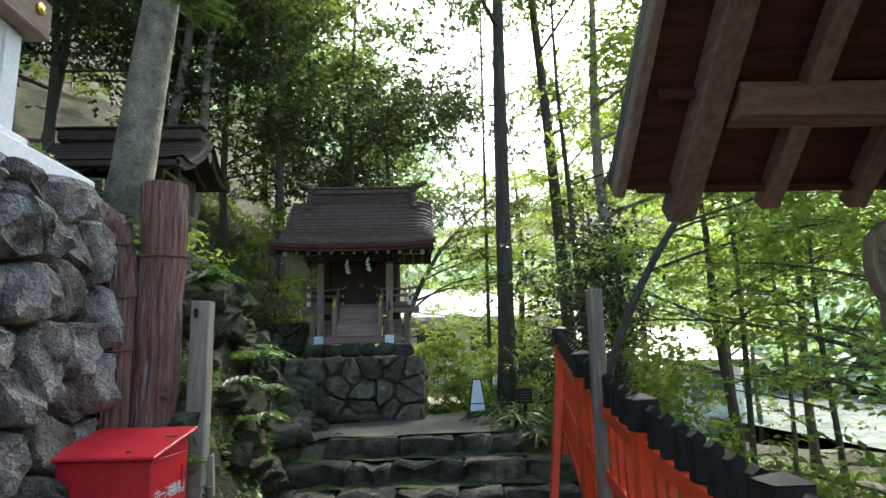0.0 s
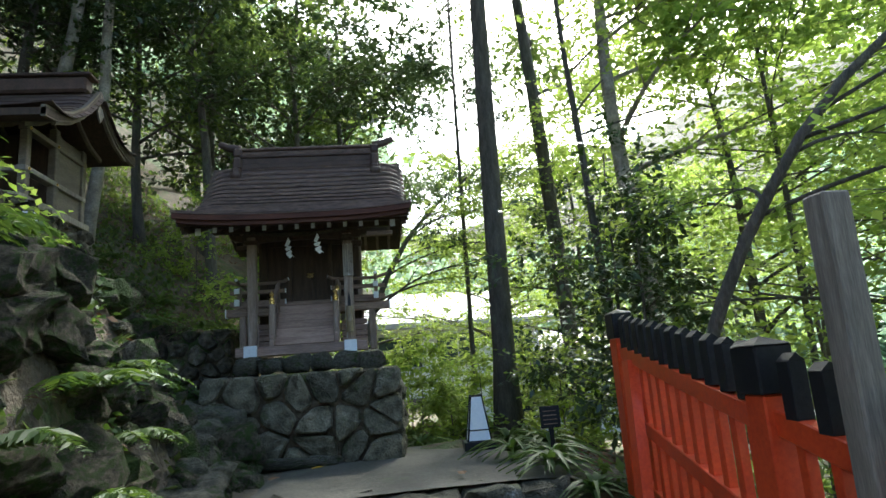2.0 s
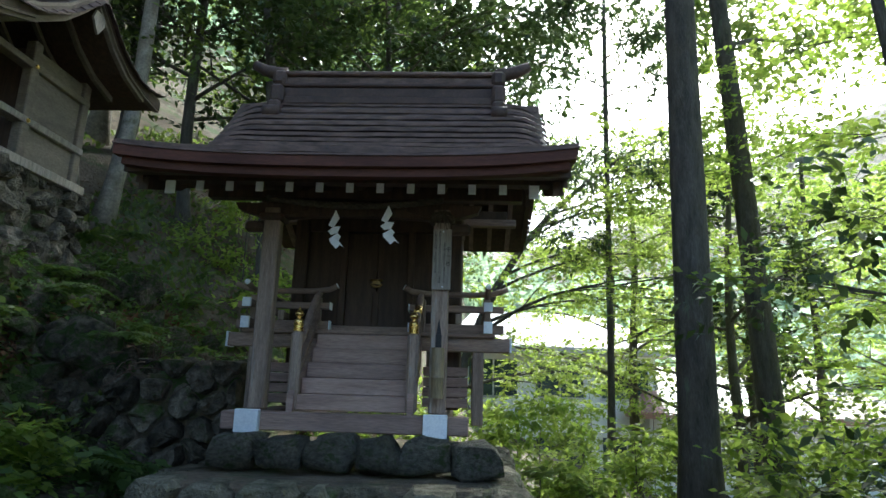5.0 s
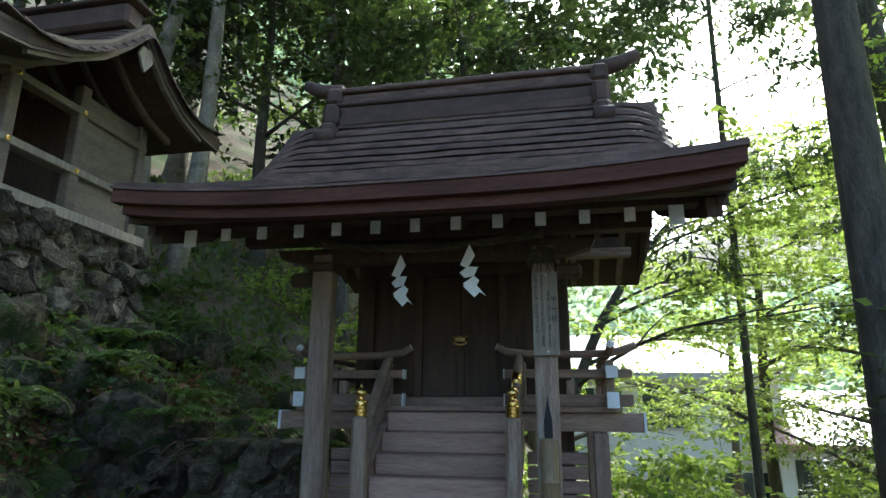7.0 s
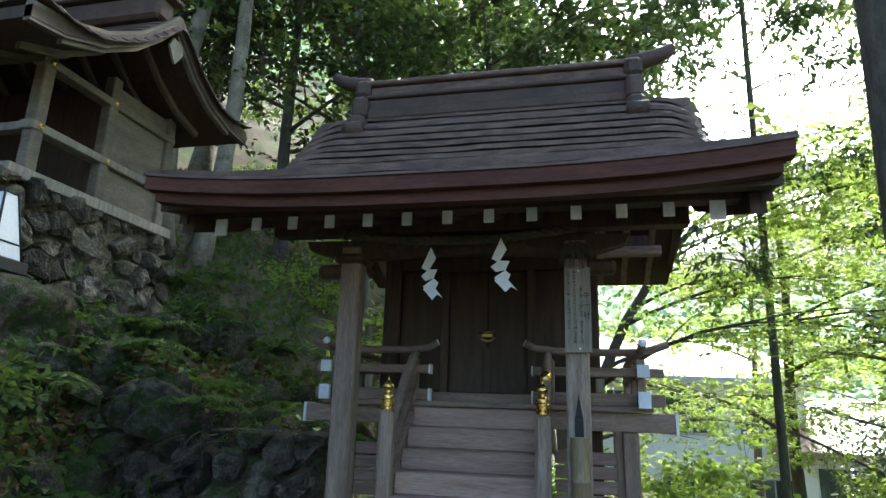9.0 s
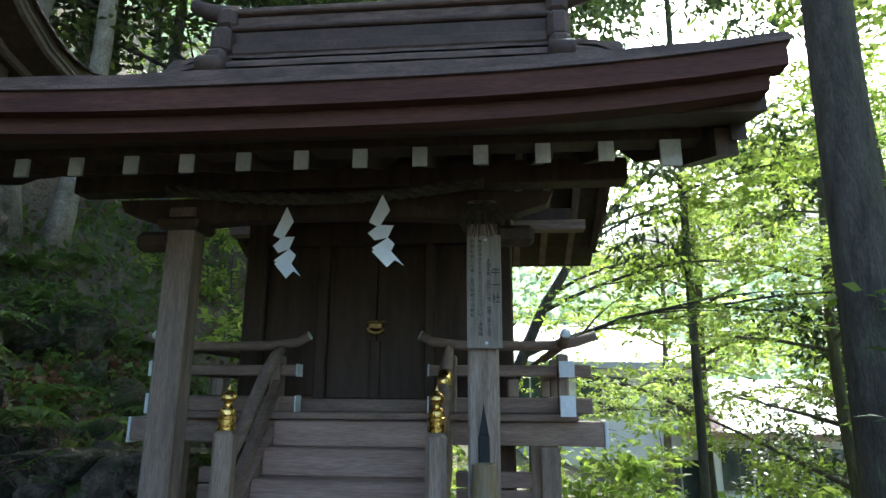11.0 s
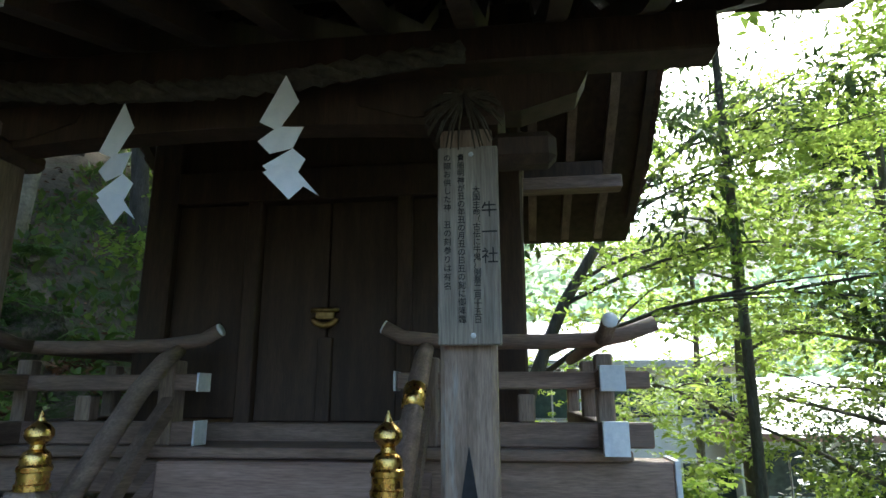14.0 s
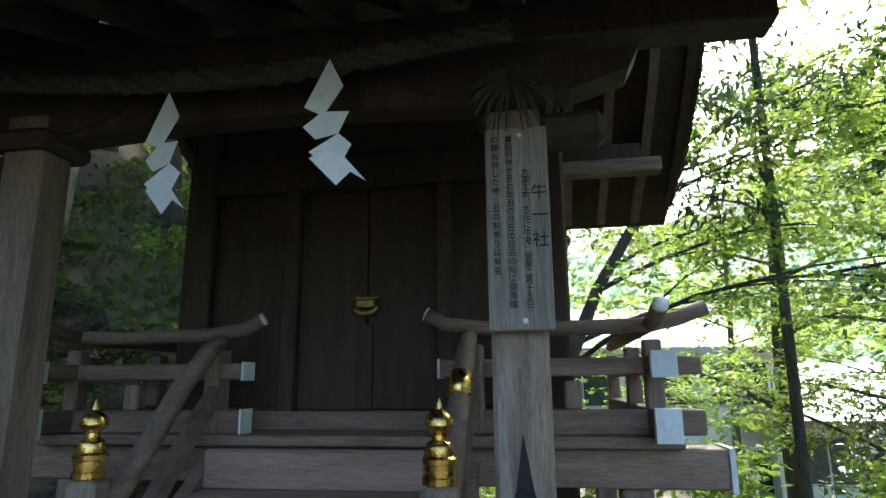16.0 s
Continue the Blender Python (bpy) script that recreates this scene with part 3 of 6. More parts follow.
    for sgn in (-1, 1):
        pts = [(CX + sgn * t, 9.4, z) for t, z in ((0.78, 4.275), (0.86, 4.285), (0.94, 4.305), (1.03, 4.35))]
        tubes("ridge_horn", [(pts, [0.05, 0.05, 0.045, 0.035])], M_RIDGE, body, 10)
        e = CX + sgn * 0.80
        for k, (lo, hi, hw) in enumerate(((4.14, 4.26, 0.12), (3.98, 4.13, 0.16), (3.88, 3.99, 0.20))):
            box("ridge_end_block", (e - 0.05, 9.4 - hw, lo), (e + 0.05, 9.4 + hw, hi), M_RIDGE, body, 0.025)
        tubes("ridge_end_scroll", [([(e - 0.055, 9.19, 3.88), (e + 0.055, 9.19, 3.88)], 0.045)], M_RIDGE, body, 12)
    # purlins and gable
    for y, z, w in ((8.615, 3.13, 0.075), (9.25, 3.62, 0.08), (10.05, 3.41, 0.075)):
        b("purlin", (-1.82, y - w / 2, z - w), (-0.01, y + w / 2, z), M_SHADEDCEDAR)
    b("wall_plate_bracket", (-0.37, 9.98, 3.28), (0.06, 10.06, 3.335), M_WOODX)
    b("wall_plate_bracket", (-1.93, 9.98, 3.28), (-1.47, 10.06, 3.335), M_WOODX)
    # porch posts and ground frame
    for x in (-1.43, -0.46):
        b("porch_post", (x - 0.046, 8.573, 1.88), (x + 0.046, 8.657, 3.0), M_WOOD, 0.008)
        b("bracket_block", (x - 0.07, 8.545, 2.92), (x + 0.07, 8.685, 2.96), M_SHADEDCEDAR, 0.012)
        V = []
        bm = bmesh.new()
        prof = [(-0.22, 0.04), (-0.2, 0.0), (-0.1, -0.03), (0.1, -0.03), (0.2, 0.0), (0.22, 0.04)]
        f = [bm.verts.new((x + px, 8.58, 2.985 + pz)) for px, pz in prof]
        g = [bm.verts.new((x + px, 8.65, 2.985 + pz)) for px, pz in prof]
        bm.faces.new(f)
        bm.faces.new(g[::-1])
        for k in range(6):
            bm.faces.new((f[k], f[(k + 1) % 6], g[(k + 1) % 6], g[k]))
        put(bm_done("boat_bracket", bm, M_SHADEDCEDAR))
        # side nose of the cross beam
        sg = -1 if x < CX else 1
        b("beam_nose", (min(x + sg * 0.042, x + sg * 0.16), 8.585, 2.86), (max(x + sg * 0.042, x + sg * 0.16), 8.645, 2.922), M_SHADEDCEDAR, 0.015)
        b("side_sleeper", (x - 0.05, 8.49, 1.775), (x + 0.05, 10.1, 1.875), M_WOODY)
        b("white_sleeper_cap", (x - 0.062, 8.455, 1.768), (x + 0.062, 8.498, 1.885), M_WHITE)
    b("front_sleeper", (-1.58, 8.50, 1.78), (-0.29, 8.665, 1.872), M_STEP, 0.006)
    # bowed cross beam
    pts = [(CX - 0.025 + t * 0.48, 8.615, 2.975 + 0.022 * (1 - t * t)) for t in np.linspace(-0.9, 0.9, 11)]
    V, F = [], []
    for x, y, z in pts:
        V += [(x, y - 0.03, z - 0.04), (x, y + 0.03, z - 0.04), (x, y + 0.03, z + 0.04), (x, y - 0.03, z + 0.04)]
    for i in range(10):
        for k in range(4):
            F.append((i * 4 + k, i * 4 + (k + 1) % 4, i * 4 + 4 + (k + 1) % 4, i * 4 + 4 + k))
    put(mesh_from("bowed_beam", V, F, M_SHADEDCEDAR))
    # body; front posts, door and panels have shade put into their colour
    X0, X1, Y0, Y1 = -1.43, -0.40, 9.25, 10.06
    for x in (X0, X1):
        for y in (Y0, Y1):
            b("corner_post", (x - 0.045, y - 0.045, 1.88), (x + 0.045, y + 0.045, 3.36), M_SHADEDCEDAR if y < 9.5 else M_WOOD, 0.008)
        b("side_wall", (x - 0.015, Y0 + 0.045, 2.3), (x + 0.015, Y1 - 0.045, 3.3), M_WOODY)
        sg = -1 if x < CX else 1
        V = [(x - 0.012, Y0, 3.3), (x - 0.012, Y1, 3.3), (x - 0.012, 9.45, 3.9), (x + 0.012, Y0, 3.3), (x + 0.012, Y1, 3.3), (x + 0.012, 9.45, 3.9)]
        put(mesh_from("gable_panel", V, [(0, 1, 2), (3, 5, 4), (0, 3, 4, 1), (1, 4, 5, 2), (2, 5, 3, 0)], M_SHADEDCEDAR))
        for z in (2.36, 3.2):
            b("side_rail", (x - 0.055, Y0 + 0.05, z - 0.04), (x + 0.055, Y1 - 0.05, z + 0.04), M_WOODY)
    b("back_wall", (X0 + 0.045, Y1 - 0.015, 2.3), (X1 - 0.045, Y1 + 0.015, 3.3), M_SHADEDCEDAR)
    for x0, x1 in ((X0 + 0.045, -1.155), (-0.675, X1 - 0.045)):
        b("front_panel", (x0, Y0 - 0.012, 2.4), (x1, Y0 + 0.012, 3.02), M_SHADEDCEDAR)
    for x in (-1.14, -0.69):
        b("door_jamb", (x - 0.022, Y0 - 0.035, 2.38), (x + 0.022, Y0 + 0.03, 3.04), M_SHADEDCEDAR)
    b("lintel", (X0 + 0.045, Y0 - 0.04, 3.02), (X1 - 0.045, Y0 + 0.03, 3.12), M_SHADEDCEDAR)
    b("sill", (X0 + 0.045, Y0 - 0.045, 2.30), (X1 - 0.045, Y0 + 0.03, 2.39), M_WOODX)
    b("upper_panel", (X0 + 0.045, Y0 - 0.01, 3.12), (X1 - 0.045, Y0 + 0.02, 3.5), M_SHADEDCEDAR)
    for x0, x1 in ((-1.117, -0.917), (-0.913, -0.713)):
        d = b("door_leaf", (x0, Y0 - 0.004, 2.392), (x1, Y0 + 0.02, 3.018), M_SHADEDCEDAR, 0.003)
    b("door_strip", (-0.935, Y0 - 0.022, 2.392), (-0.895, Y0 - 0.005, 2.62), M_SHADEDCEDAR, 0.002)
    # lock: plate and hasp
    lk = empty("door_lock")
    put(lk)
    tagged(lk, "dull aged brass hasp lock")
    tubes("hasp_bar", [([(-0.955, 9.222, 2.695), (-0.875, 9.222, 2.695)], 0.007)], M_OLDBRASS, lk, 10)
    tubes("lock_body", [([(-0.915 + 0.033 * math.cos(a), 9.224, 2.672 + 0.02 * math.sin(a)) for a in np.linspace(math.pi, 2 * math.pi, 9)], 0.009)], M_OLDBRASS, lk, 8)
    box("lock_plate", (-0.942, 9.218, 2.668), (-0.888, 9.232, 2.69), M_OLDBRASS, lk, 0.003)
    # veranda
    b("veranda_floor", (-1.70, 8.992, 2.32), (-0.14, 9.205, 2.344), M_WOODX)
    for x0, x1 in ((-1.70, -1.48), (-0.35, -0.24)):
        b("veranda_side_floor", (x0, 9.206, 2.32), (x1, 10.0, 2.344), M_WOODY)
    b("veranda_beam", (-1.79, 9.023, 2.235), (-0.05, 9.124, 2.318), M_WOODX)
    for x0, x1 in ((-1.802, -1.79), (-0.05, -0.038)):
        b("white_beam_end", (x0, 9.017, 2.23), (x1, 9.131, 2.322), M_WHITE, 0.001)
    for sg in (-1, 1):
        xs = CX + sg * 0.33
        xe = CX + sg * 0.735
        # rails along the front, one thick handrail with an upturned end, flat rails below
        pts = [(CX + sg * t, 9.054, z) for t, z in ((0.215, 2.625), (0.26, 2.60), (0.36, 2.588), (0.6, 2.585), (0.73, 2.588), (0.79, 2.60), (0.86, 2.625))]
        put(tubes("handrail", [(pts, 0.018)], M_WOODX, None, 10))
        tip = Vector(pts[0])
        put(tubes("white_rail_end", [([tip, tip + Vector((-sg * 0.004, 0, 0.002))], 0.0175)], M_WHITE, None, 10))
        # side handrail with white end facing front
        put(tubes("handrail", [([(xe, 8.899, 2.615), (xe, 8.992, 2.592), (xe, 9.131, 2.588), (xe, 9.6, 2.588), (xe, 9.98, 2.588)], 0.018)], M_WOODY, None, 10))
        put(tubes("white_rail_end", [([(xe, 8.893, 2.617), (xe, 8.899, 2.615)], 0.0175)], M_WHITE, None, 10))
        for z0, z1, ext in ((2.475, 2.515, 0.10), (2.345, 2.40, 0.10)):
            xa, xb = sorted((CX + sg * 0.25, xe + sg * ext))
            b("flat_rail", (xa, 9.031, z0), (xb, 9.077, z1), M_WOODX)
            b("flat_rail", (xe - 0.022, 8.930, z0 + 0.002), (xe + 0.022, 9.98, z1 + 0.002), M_WOODY)
            b("white_rail_end", (xe - 0.026, 8.908, z0 - 0.006), (xe + 0.026, 8.930, z1 + 0.008), M_WHITE, 0.001)
            xi = CX + sg * 0.25
            xa, xb = sorted((xi, xi - sg * 0.006))
            b("white_rail_end", (xa, 9.023, z0 - 0.003), (xb, 9.085, z1 + 0.003), M_WHITE, 0.001)
        for y in (9.054, 9.4, 9.95):
            b("rail_strut", (xe - 0.02, y - 0.02, 2.345), (xe + 0.02, y + 0.02, 2.555), M_WOOD)
        b("rail_strut", (CX + sg * 0.33 - 0.02, 9.023, 2.345), (CX + sg * 0.33 + 0.02, 9.085, 2.55), M_WOOD)
        for z in (2.56, 2.36):
            b("rail_block", (xe - 0.02 - sg * 0.18, 9.031, 2.401), (xe + 0.02 - sg * 0.18, 9.073, 2.464), M_WOOD)
            break
        # stair cheek, newel with gilded cap, curved stair rails
        x = CX + sg * 0.32
        b("newel_post", (x - 0.031, 8.589, 1.88), (x + 0.031, 8.651, 2.302), M_WOOD, 0.014)
        fin = [(0.029, 2.302), (0.029, 2.312), (0.026, 2.314), (0.026, 2.332), (0.029, 2.334), (0.029, 2.342), (0.025, 2.346),
               (0.025, 2.358), (0.021, 2.366), (0.013, 2.371), (0.012, 2.379), (0.019, 2.385), (0.0245, 2.394), (0.0235, 2.404), (0.016, 2.413), (0.007, 2.42), (0.004, 2.43), (0.001, 2.438)]
        put(lathe("gilded_finial", fin, M_GOLD, None, (x, 8.62, 0)))
        xr = x - sg * 0.0
        c1 = [(xr, 8.636, 2.20), (xr, 8.713, 2.27), (xr, 8.806, 2.37), (xr, 8.899, 2.47), (xr, 8.992, 2.545), (xr, 9.054, 2.575)]
        put(tubes("stair_rail", [(c1, [0.019, 0.022, 0.023, 0.023, 0.022, 0.018])], M_WOODY, None, 10))
        if sg > 0:
            put(tubes("gilt_band", [([(xr - sg * 0.001, 8.860, 2.434), (xr - sg * 0.001, 8.899, 2.478)], 0.0245)], M_GOLD, None, 10))
        c2 = [(xr, 8.651, 2.06), (xr, 8.744, 2.15), (xr, 8.852, 2.26), (xr, 8.946, 2.36), (xr, 9.023, 2.43)]
        sweep_b = sweep_board("stair_rail_lower", [(p[0], p[1], p[2] + 0.03) for p in c2], 0.03, 0.05, M_WOODY, None)
        put(sweep_b)
        put(sweep_board("stair_cheek", [(xr, 8.56, 1.96), (xr, 8.682, 2.06), (xr, 8.868, 2.19), (xr, 9.023, 2.29)], 0.034, 0.13, M_STEP, None))
    # stairs: five solid planks
    for k in range(5):
        y = 8.60 + 0.09 * k
        z = 1.88 + 0.088 * k
        b("stair_plank", (CX - 0.30, y, z - (0.005 if k else 0)), (CX + 0.30, y + 0.12, z + 0.084), M_STEP, 0.006)
    b("floor_riser", (CX - 0.3, 9.06, 2.30), (CX + 0.3, 9.2, 2.316), M_WOODX)
    # under-floor posts
    for x in (-1.62, -0.24):
        for y in (9.06, 9.9):
            b("floor_post", (x - 0.035, y - 0.035, 1.8), (x + 0.035, y + 0.035, 2.233), M_WOOD, 0.006)
    for k in range(4):
        for sg in (-1, 1):
            x0, x1 = sorted((CX + sg * 0.345, CX + sg * 0.62))
            b("under_floor_plank", (x0, 9.08, 1.9 + 0.062 * k), (x1, 9.10, 1.955 + 0.062 * k), M_STEP, 0.004)
    return s


shrine_ob = shrine()


def plinth():
    p = box("stone_plinth", (-1.72, 8.06, 0.70), (-0.09, 10.5, 1.585), M_EARTH, None, 0.02)
    tagged(p, "fitted grey rubble stone plinth under the shrine", "stone plinth", kind="structure")
    masonry(p, (-1.80, 8.03, 0.74), (1, 0, 0), (0, -1, 0), 1.82, 0.87, 0.27, M_STONE, 0.017, 0.09, 0.02, 5, 0.95)
    masonry(p, (-0.06, 7.98, 0.70), (0, 1, 0), (1, 0, 0), 2.4, 0.9, 0.3, M_STONE, 0.012, 0.08, 0.02, 6)
    masonry(p, (-1.76, 10.4, 0.9), (0, -1, 0), (-1, 0, 0), 2.4, 0.7, 0.3, M_STONE, 0.012, 0.06, 0.02, 9)
    x = -1.58
    k = 0
    while x < -0.2:
        w = rnd.uniform(0.2, 0.32)
        me = stone_mesh("footing_stone", k + 3, 2)
        me.materials.append(M_SLAB)
        me.shade_smooth()
        ob = new("footing_stone", me)
        ob.parent = p
        ob.matrix_world = Matrix.Translation((x + w / 2, 8.47, 1.685)) @ Matrix.Diagonal((w * 1.15, 0.34, 0.19, 1))
        x += w
        k += 1
    for x, y, w, h, d in ((-1.05, 7.9, 0.62, 0.12, 0.2), (-0.72, 7.93, 0.35, 0.1, 0.16)):
        me = stone_mesh("low_kerb_stone", 40 + int(x * 10), 2)
        me.materials.append(M_SLAB)
        me.shade_smooth()
        ob = new("low_kerb_stone", me)
        tagged(ob, "low flat grey stone at the plinth foot", "stone")
        ob.matrix_world = Matrix.Translation((x, y, 0.83)) @ Matrix.Diagonal((w, d, h, 1))


plinth()


# ---- hanging paper, sign board, vase ----
def shide(x, y, z, turn):
    top = empty("paper_streamer", (x, y, z))
    tagged(top, "white zigzag folded paper streamer hanging from rope", "paper streamer", "paper streamers on the rope")
    V, F = [], []
    polys = (((0, 0), (25, 50), (-8, 108), (-40, 93)), ((38, 103), (20, 142), (-20, 150), (-43, 126), (-8, 100)), ((42, 160), (25, 196), (-5, 198), (-28, 176), (20, 141)),
             ((30, 184), (72, 232), (44, 214), (20, 236), (-28, 186), (0, 172)))
    for k, poly in enumerate(polys):
        o = len(V)
        V += [(px * 0.00094, -0.003 * k - 0.00012 * px * (1 if k % 2 else -1), -pz * 0.00094) for px, pz in poly]
        F.append(tuple(range(o, o + len(poly))))
    ob = mesh_from("paper", V, F, M_PAPER, top)
    md = ob.modifiers.new("thick", "SOLIDIFY")
    md.thickness = 0.0012
    top.rotation_euler = (0, 0, radians(turn))
    return top


shide(-1.04, 8.465, 2.955, -10)
shide(-0.75, 8.46, 2.985, 8)

rope_pts = [(CX - 0.025 + t * 0.49, 8.49, 2.985 + 0.04 * (abs(t) ** 1.5)) for t in np.linspace(-1, 1, 25)]
rope = tubes("straw_rope", [([Vector(p) + Vector((0, 0.012 * math.cos(i * 1.9 + ph), 0.012 * math.sin(i * 1.9 + ph))) for i, p in enumerate(rope_pts)], 0.011) for ph in (0, 2.1, 4.2)], M_STRAW)
tagged(rope, "twisted dark straw rope across the porch", "rope")
tuft = []
for k in range(46):
    a = rnd.uniform(0, 6.28)
    p = Vector((-0.46, 8.545, 2.975))
    tuft.append(([p, p + Vector((0.05 * math.cos(a), -0.01 + 0.01 * math.sin(a), -0.03 + 0.04 * math.sin(a))), p + Vector((0.07 * math.cos(a), -0.012, -0.05 + 0.06 * math.sin(a)))], [0.003, 0.0025, 0.001]))
tagged(tubes("straw_knot", tuft, M_STRAW, None, 4), "frayed straw knot tied at the post top", "rope knot")


def text_on(name, body, size, m, mat, parent):
    cu = bpy.data.curves.new(name, "FONT")
    cu.body, cu.size, cu.align_x, cu.align_y = body, size, "CENTER", "CENTER"
    cu.extrude = 0.0006
    cu.materials.append(mat)
    ob = new(name, cu)
    ob.parent = parent
    ob.matrix_local = m
    return ob


def sign_board():
    s = box("wooden_sign_board", (-0.044, 0, -0.1425), (0.044, 0.014, 0.1425), M_GREYWOOD, None, 0.002)
    s.location = (-0.455, 8.552, 2.71)
    s.scale = (1.17, 1.0, 1.19)
    tagged(s, "weathered wooden board with brushed vertical writing on post", "sign board")
    for ch, z in (("牛", 0.045), ("一", 0.012), ("社", -0.022)):
        text_on("letter", ch, 0.024, pose(0.030, -0.001, z, 90, 0, 0), M_INK, s)
    cols = ((0.012, "大国主命（古伝に牛鬼）例祭二月十五日", 0.075), (-0.010, "貴船明神が丑の年丑の月丑の日丑の刻に御降臨", 0.125), (-0.030, "の際お供した神　丑の刻参りは有名", 0.125))
    for x, t, z0 in cols:
        step = (z0 + 0.12) / len(t) if x > -0.03 else 0.0125
        for i, ch in enumerate(t):
            text_on("letter", ch, 0.0115, pose(x, -0.001, z0 - step * i, 90, 0, 0), M_INK, s)
    for z in (0.13, -0.13):
        lathe("nail_head", [(0.004, 0), (0.003, 0.0015), (0.0, 0.002)], M_WHITE, s, (0, 0, 0), 8).matrix_local = pose(0.005, -0.0005, z, 90, 0, 0)


sign_board()


def bamboo_vase():
    v = lathe("bamboo_flower_vase", [(0.034, 0), (0.034, 0.10), (0.037, 0.105), (0.036, 0.112), (0.034, 0.116), (0.034, 0.26), (0.028, 0.26), (0.028, 0.2)], M_BAMBOO, None, (0, 0, 0), 18)
    v.location = (-0.46, 8.532, 1.965)
    tagged(v, "dry bamboo tube flower vase on the post", "vase")
    h = box("vase_hook", (-0.016, -0.004, 0), (0.016, 0.004, 0.085), M_BLACK, None, 0.003)
    h.parent = v
    h.location = (0, 0.036, 0.25)
    bm = bmesh.new()
    f = [bm.verts.new(p) for p in ((-0.014, 0.036, 0.335), (0.014, 0.036, 0.335), (0, 0.036, 0.42))]
    g = [bm.verts.new(p) for p in ((-0.014, 0.042, 0.335), (0.014, 0.042, 0.335), (0, 0.042, 0.42))]
    bm.faces.new(f), bm.faces.new(g[::-1])
    for k in range(3):
        bm.faces.new((f[k], f[(k + 1) % 3], g[(k + 1) % 3], g[k]))
    bm_done("hook_point", bm, M_BLACK, v)


bamboo_vase()


# ---- vermilion fence ----
def fence():
    a, c = Vector((1.16, 0.2, 0.0)), Vector((1.40, 6.16, 0.0))
    f = empty("vermilion_fence", a)
    tagged(f, "vermilion wooden fence with black capped posts and pickets", "fence")
    d = (c - a).normalized()
    ang = math.degrees(math.atan2(d.y, d.x)) - 90
    posts = [(0.25, 0.98), (1.95, 1.14), (3.16, 1.32), (4.27, 1.56), (6.16, 1.83)]

    def top(y):
        for (y0, z0), (y1, z1) in zip(posts, posts[1:]):
            if y <= y1:
                return z0 + (z1 - z0) * (y - y0) / (y1 - y0)
        return posts[-1][1]

    def fx(y):
        return 1.11 + (0.0 if y < 4.27 else (y - 4.27) * 0.145)
    for y, z in posts:
        x = fx(y)
        lo = ground_z(1.2, y) - 0.1
        o = Vector((x, y, 0)) - a
        p = box("post", (-0.055, -0.055, lo), (0.055, 0.055, z - 0.19), M_VERMILION, f, 0.006)
        p.location = o
        bm = bmesh.new()
        add_box(bm, (-0.066, -0.066, z - 0.189), (0.066, 0.066, z - 0.03), 0.006)
        r = 0.07
        q = [bm.verts.new(v) for v in ((-r, -r, z - 0.03), (r, -r, z - 0.03), (r, r, z - 0.03), (-r, r, z - 0.03))]
        t = bm.verts.new((0, 0, z))
        bm.faces.new(q[::-1])
        for k in range(4):
            bm.faces.new((q[k], q[(k + 1) % 4], t))
        cp = bm_done("post_cap", bm, M_BLACK, f)
        cp.location = o
    for (y0, z0), (y1, z1) in zip(posts, posts[1:]):
        for off, th, nm in ((0.235, 0.085, "top_rail"), (0.62, 0.08, "middle_rail"), (0.98, 0.08, "bottom_rail")):
            V, F = [], []
            for y, z in ((y0 + 0.05, z0), (y1 - 0.05, z1)):
                x = fx(y)
                for dx, dz in ((-0.028, 0), (0.028, 0), (0.028, -th), (-0.028, -th)):
                    V.append(Vector((x + dx, y, z - off + dz)) - a)
            F = [(0, 1, 5, 4), (1, 2, 6, 5), (2, 3, 7, 6), (3, 0, 4, 7), (0, 3, 2, 1), (4, 5, 6, 7)]
            bm = bmesh.new()
            vs = [bm.verts.new(v) for v in V]
            for q in F:
                bm.faces.new([vs[i] for i in q])
            bmesh.ops.bevel(bm, geom=bm.edges[:], offset=0.005, segments=1, affect="EDGES")
            bm_done(nm, bm, M_VERMILION, f)
        n = max(2, round((y1 - y0) / 0.145))
        for i in range(1, n):
            y = y0 + (y1 - y0) * i / n
            z, x = top(y), fx(y)
            o = Vector((x, y, 0)) - a
            p = box("picket", (-0.02, -0.02, z - 1.05), (0.02, 0.02, z - 0.245), M_VERMILION, f, 0.003)
            p.location = o + Vector((0.0, 0, 0))
            bm = bmesh.new()
            r, zb, zt = 0.030, z - 0.235, z - 0.055
            add_box(bm, (-r, -r, zb), (r, r, zt), 0.003)
            q = [bm.verts.new(v) for v in ((-r, -r, zt), (r, -r, zt), (r, r, zt), (-r, r, zt))]
            t = [bm.verts.new((0, -r, zt + 0.025)), bm.verts.new((0, r, zt + 0.025))]
            bm.faces.new((q[0], q[1], t[0])), bm.faces.new((q[1], q[2], t[1], t[0])), bm.faces.new((q[2], q[3], t[1])), bm.faces.new((q[3], q[0], t[0], t[1]))
            cp = bm_done("picket_cap", bm, M_BLACK, f)
            cp.location = o
    # slanting brace at the foot end
    V = []
    for y, x, z in ((5.9, fx(5.9) - 0.03, 1.5), (5.25, fx(5.25) - 0.22, 0.2)):
        for dx, dy in ((-0.03, -0.045), (0.03, -0.045), (0.03, 0.045), (-0.03, 0.045)):
            V.append(Vector((x + dx, y + dy, z)) - a)
    bm = bmesh.new()
    vs = [bm.verts.new(v) for v in V]
    for q in ((0, 1, 5, 4), (1, 2, 6, 5), (2, 3, 7, 6), (3, 0, 4, 7), (0, 3, 2, 1), (4, 5, 6, 7)):
        bm.faces.new([vs[i] for i in q])
    bm_done("brace", bm, M_VERMILION, f)


fence()


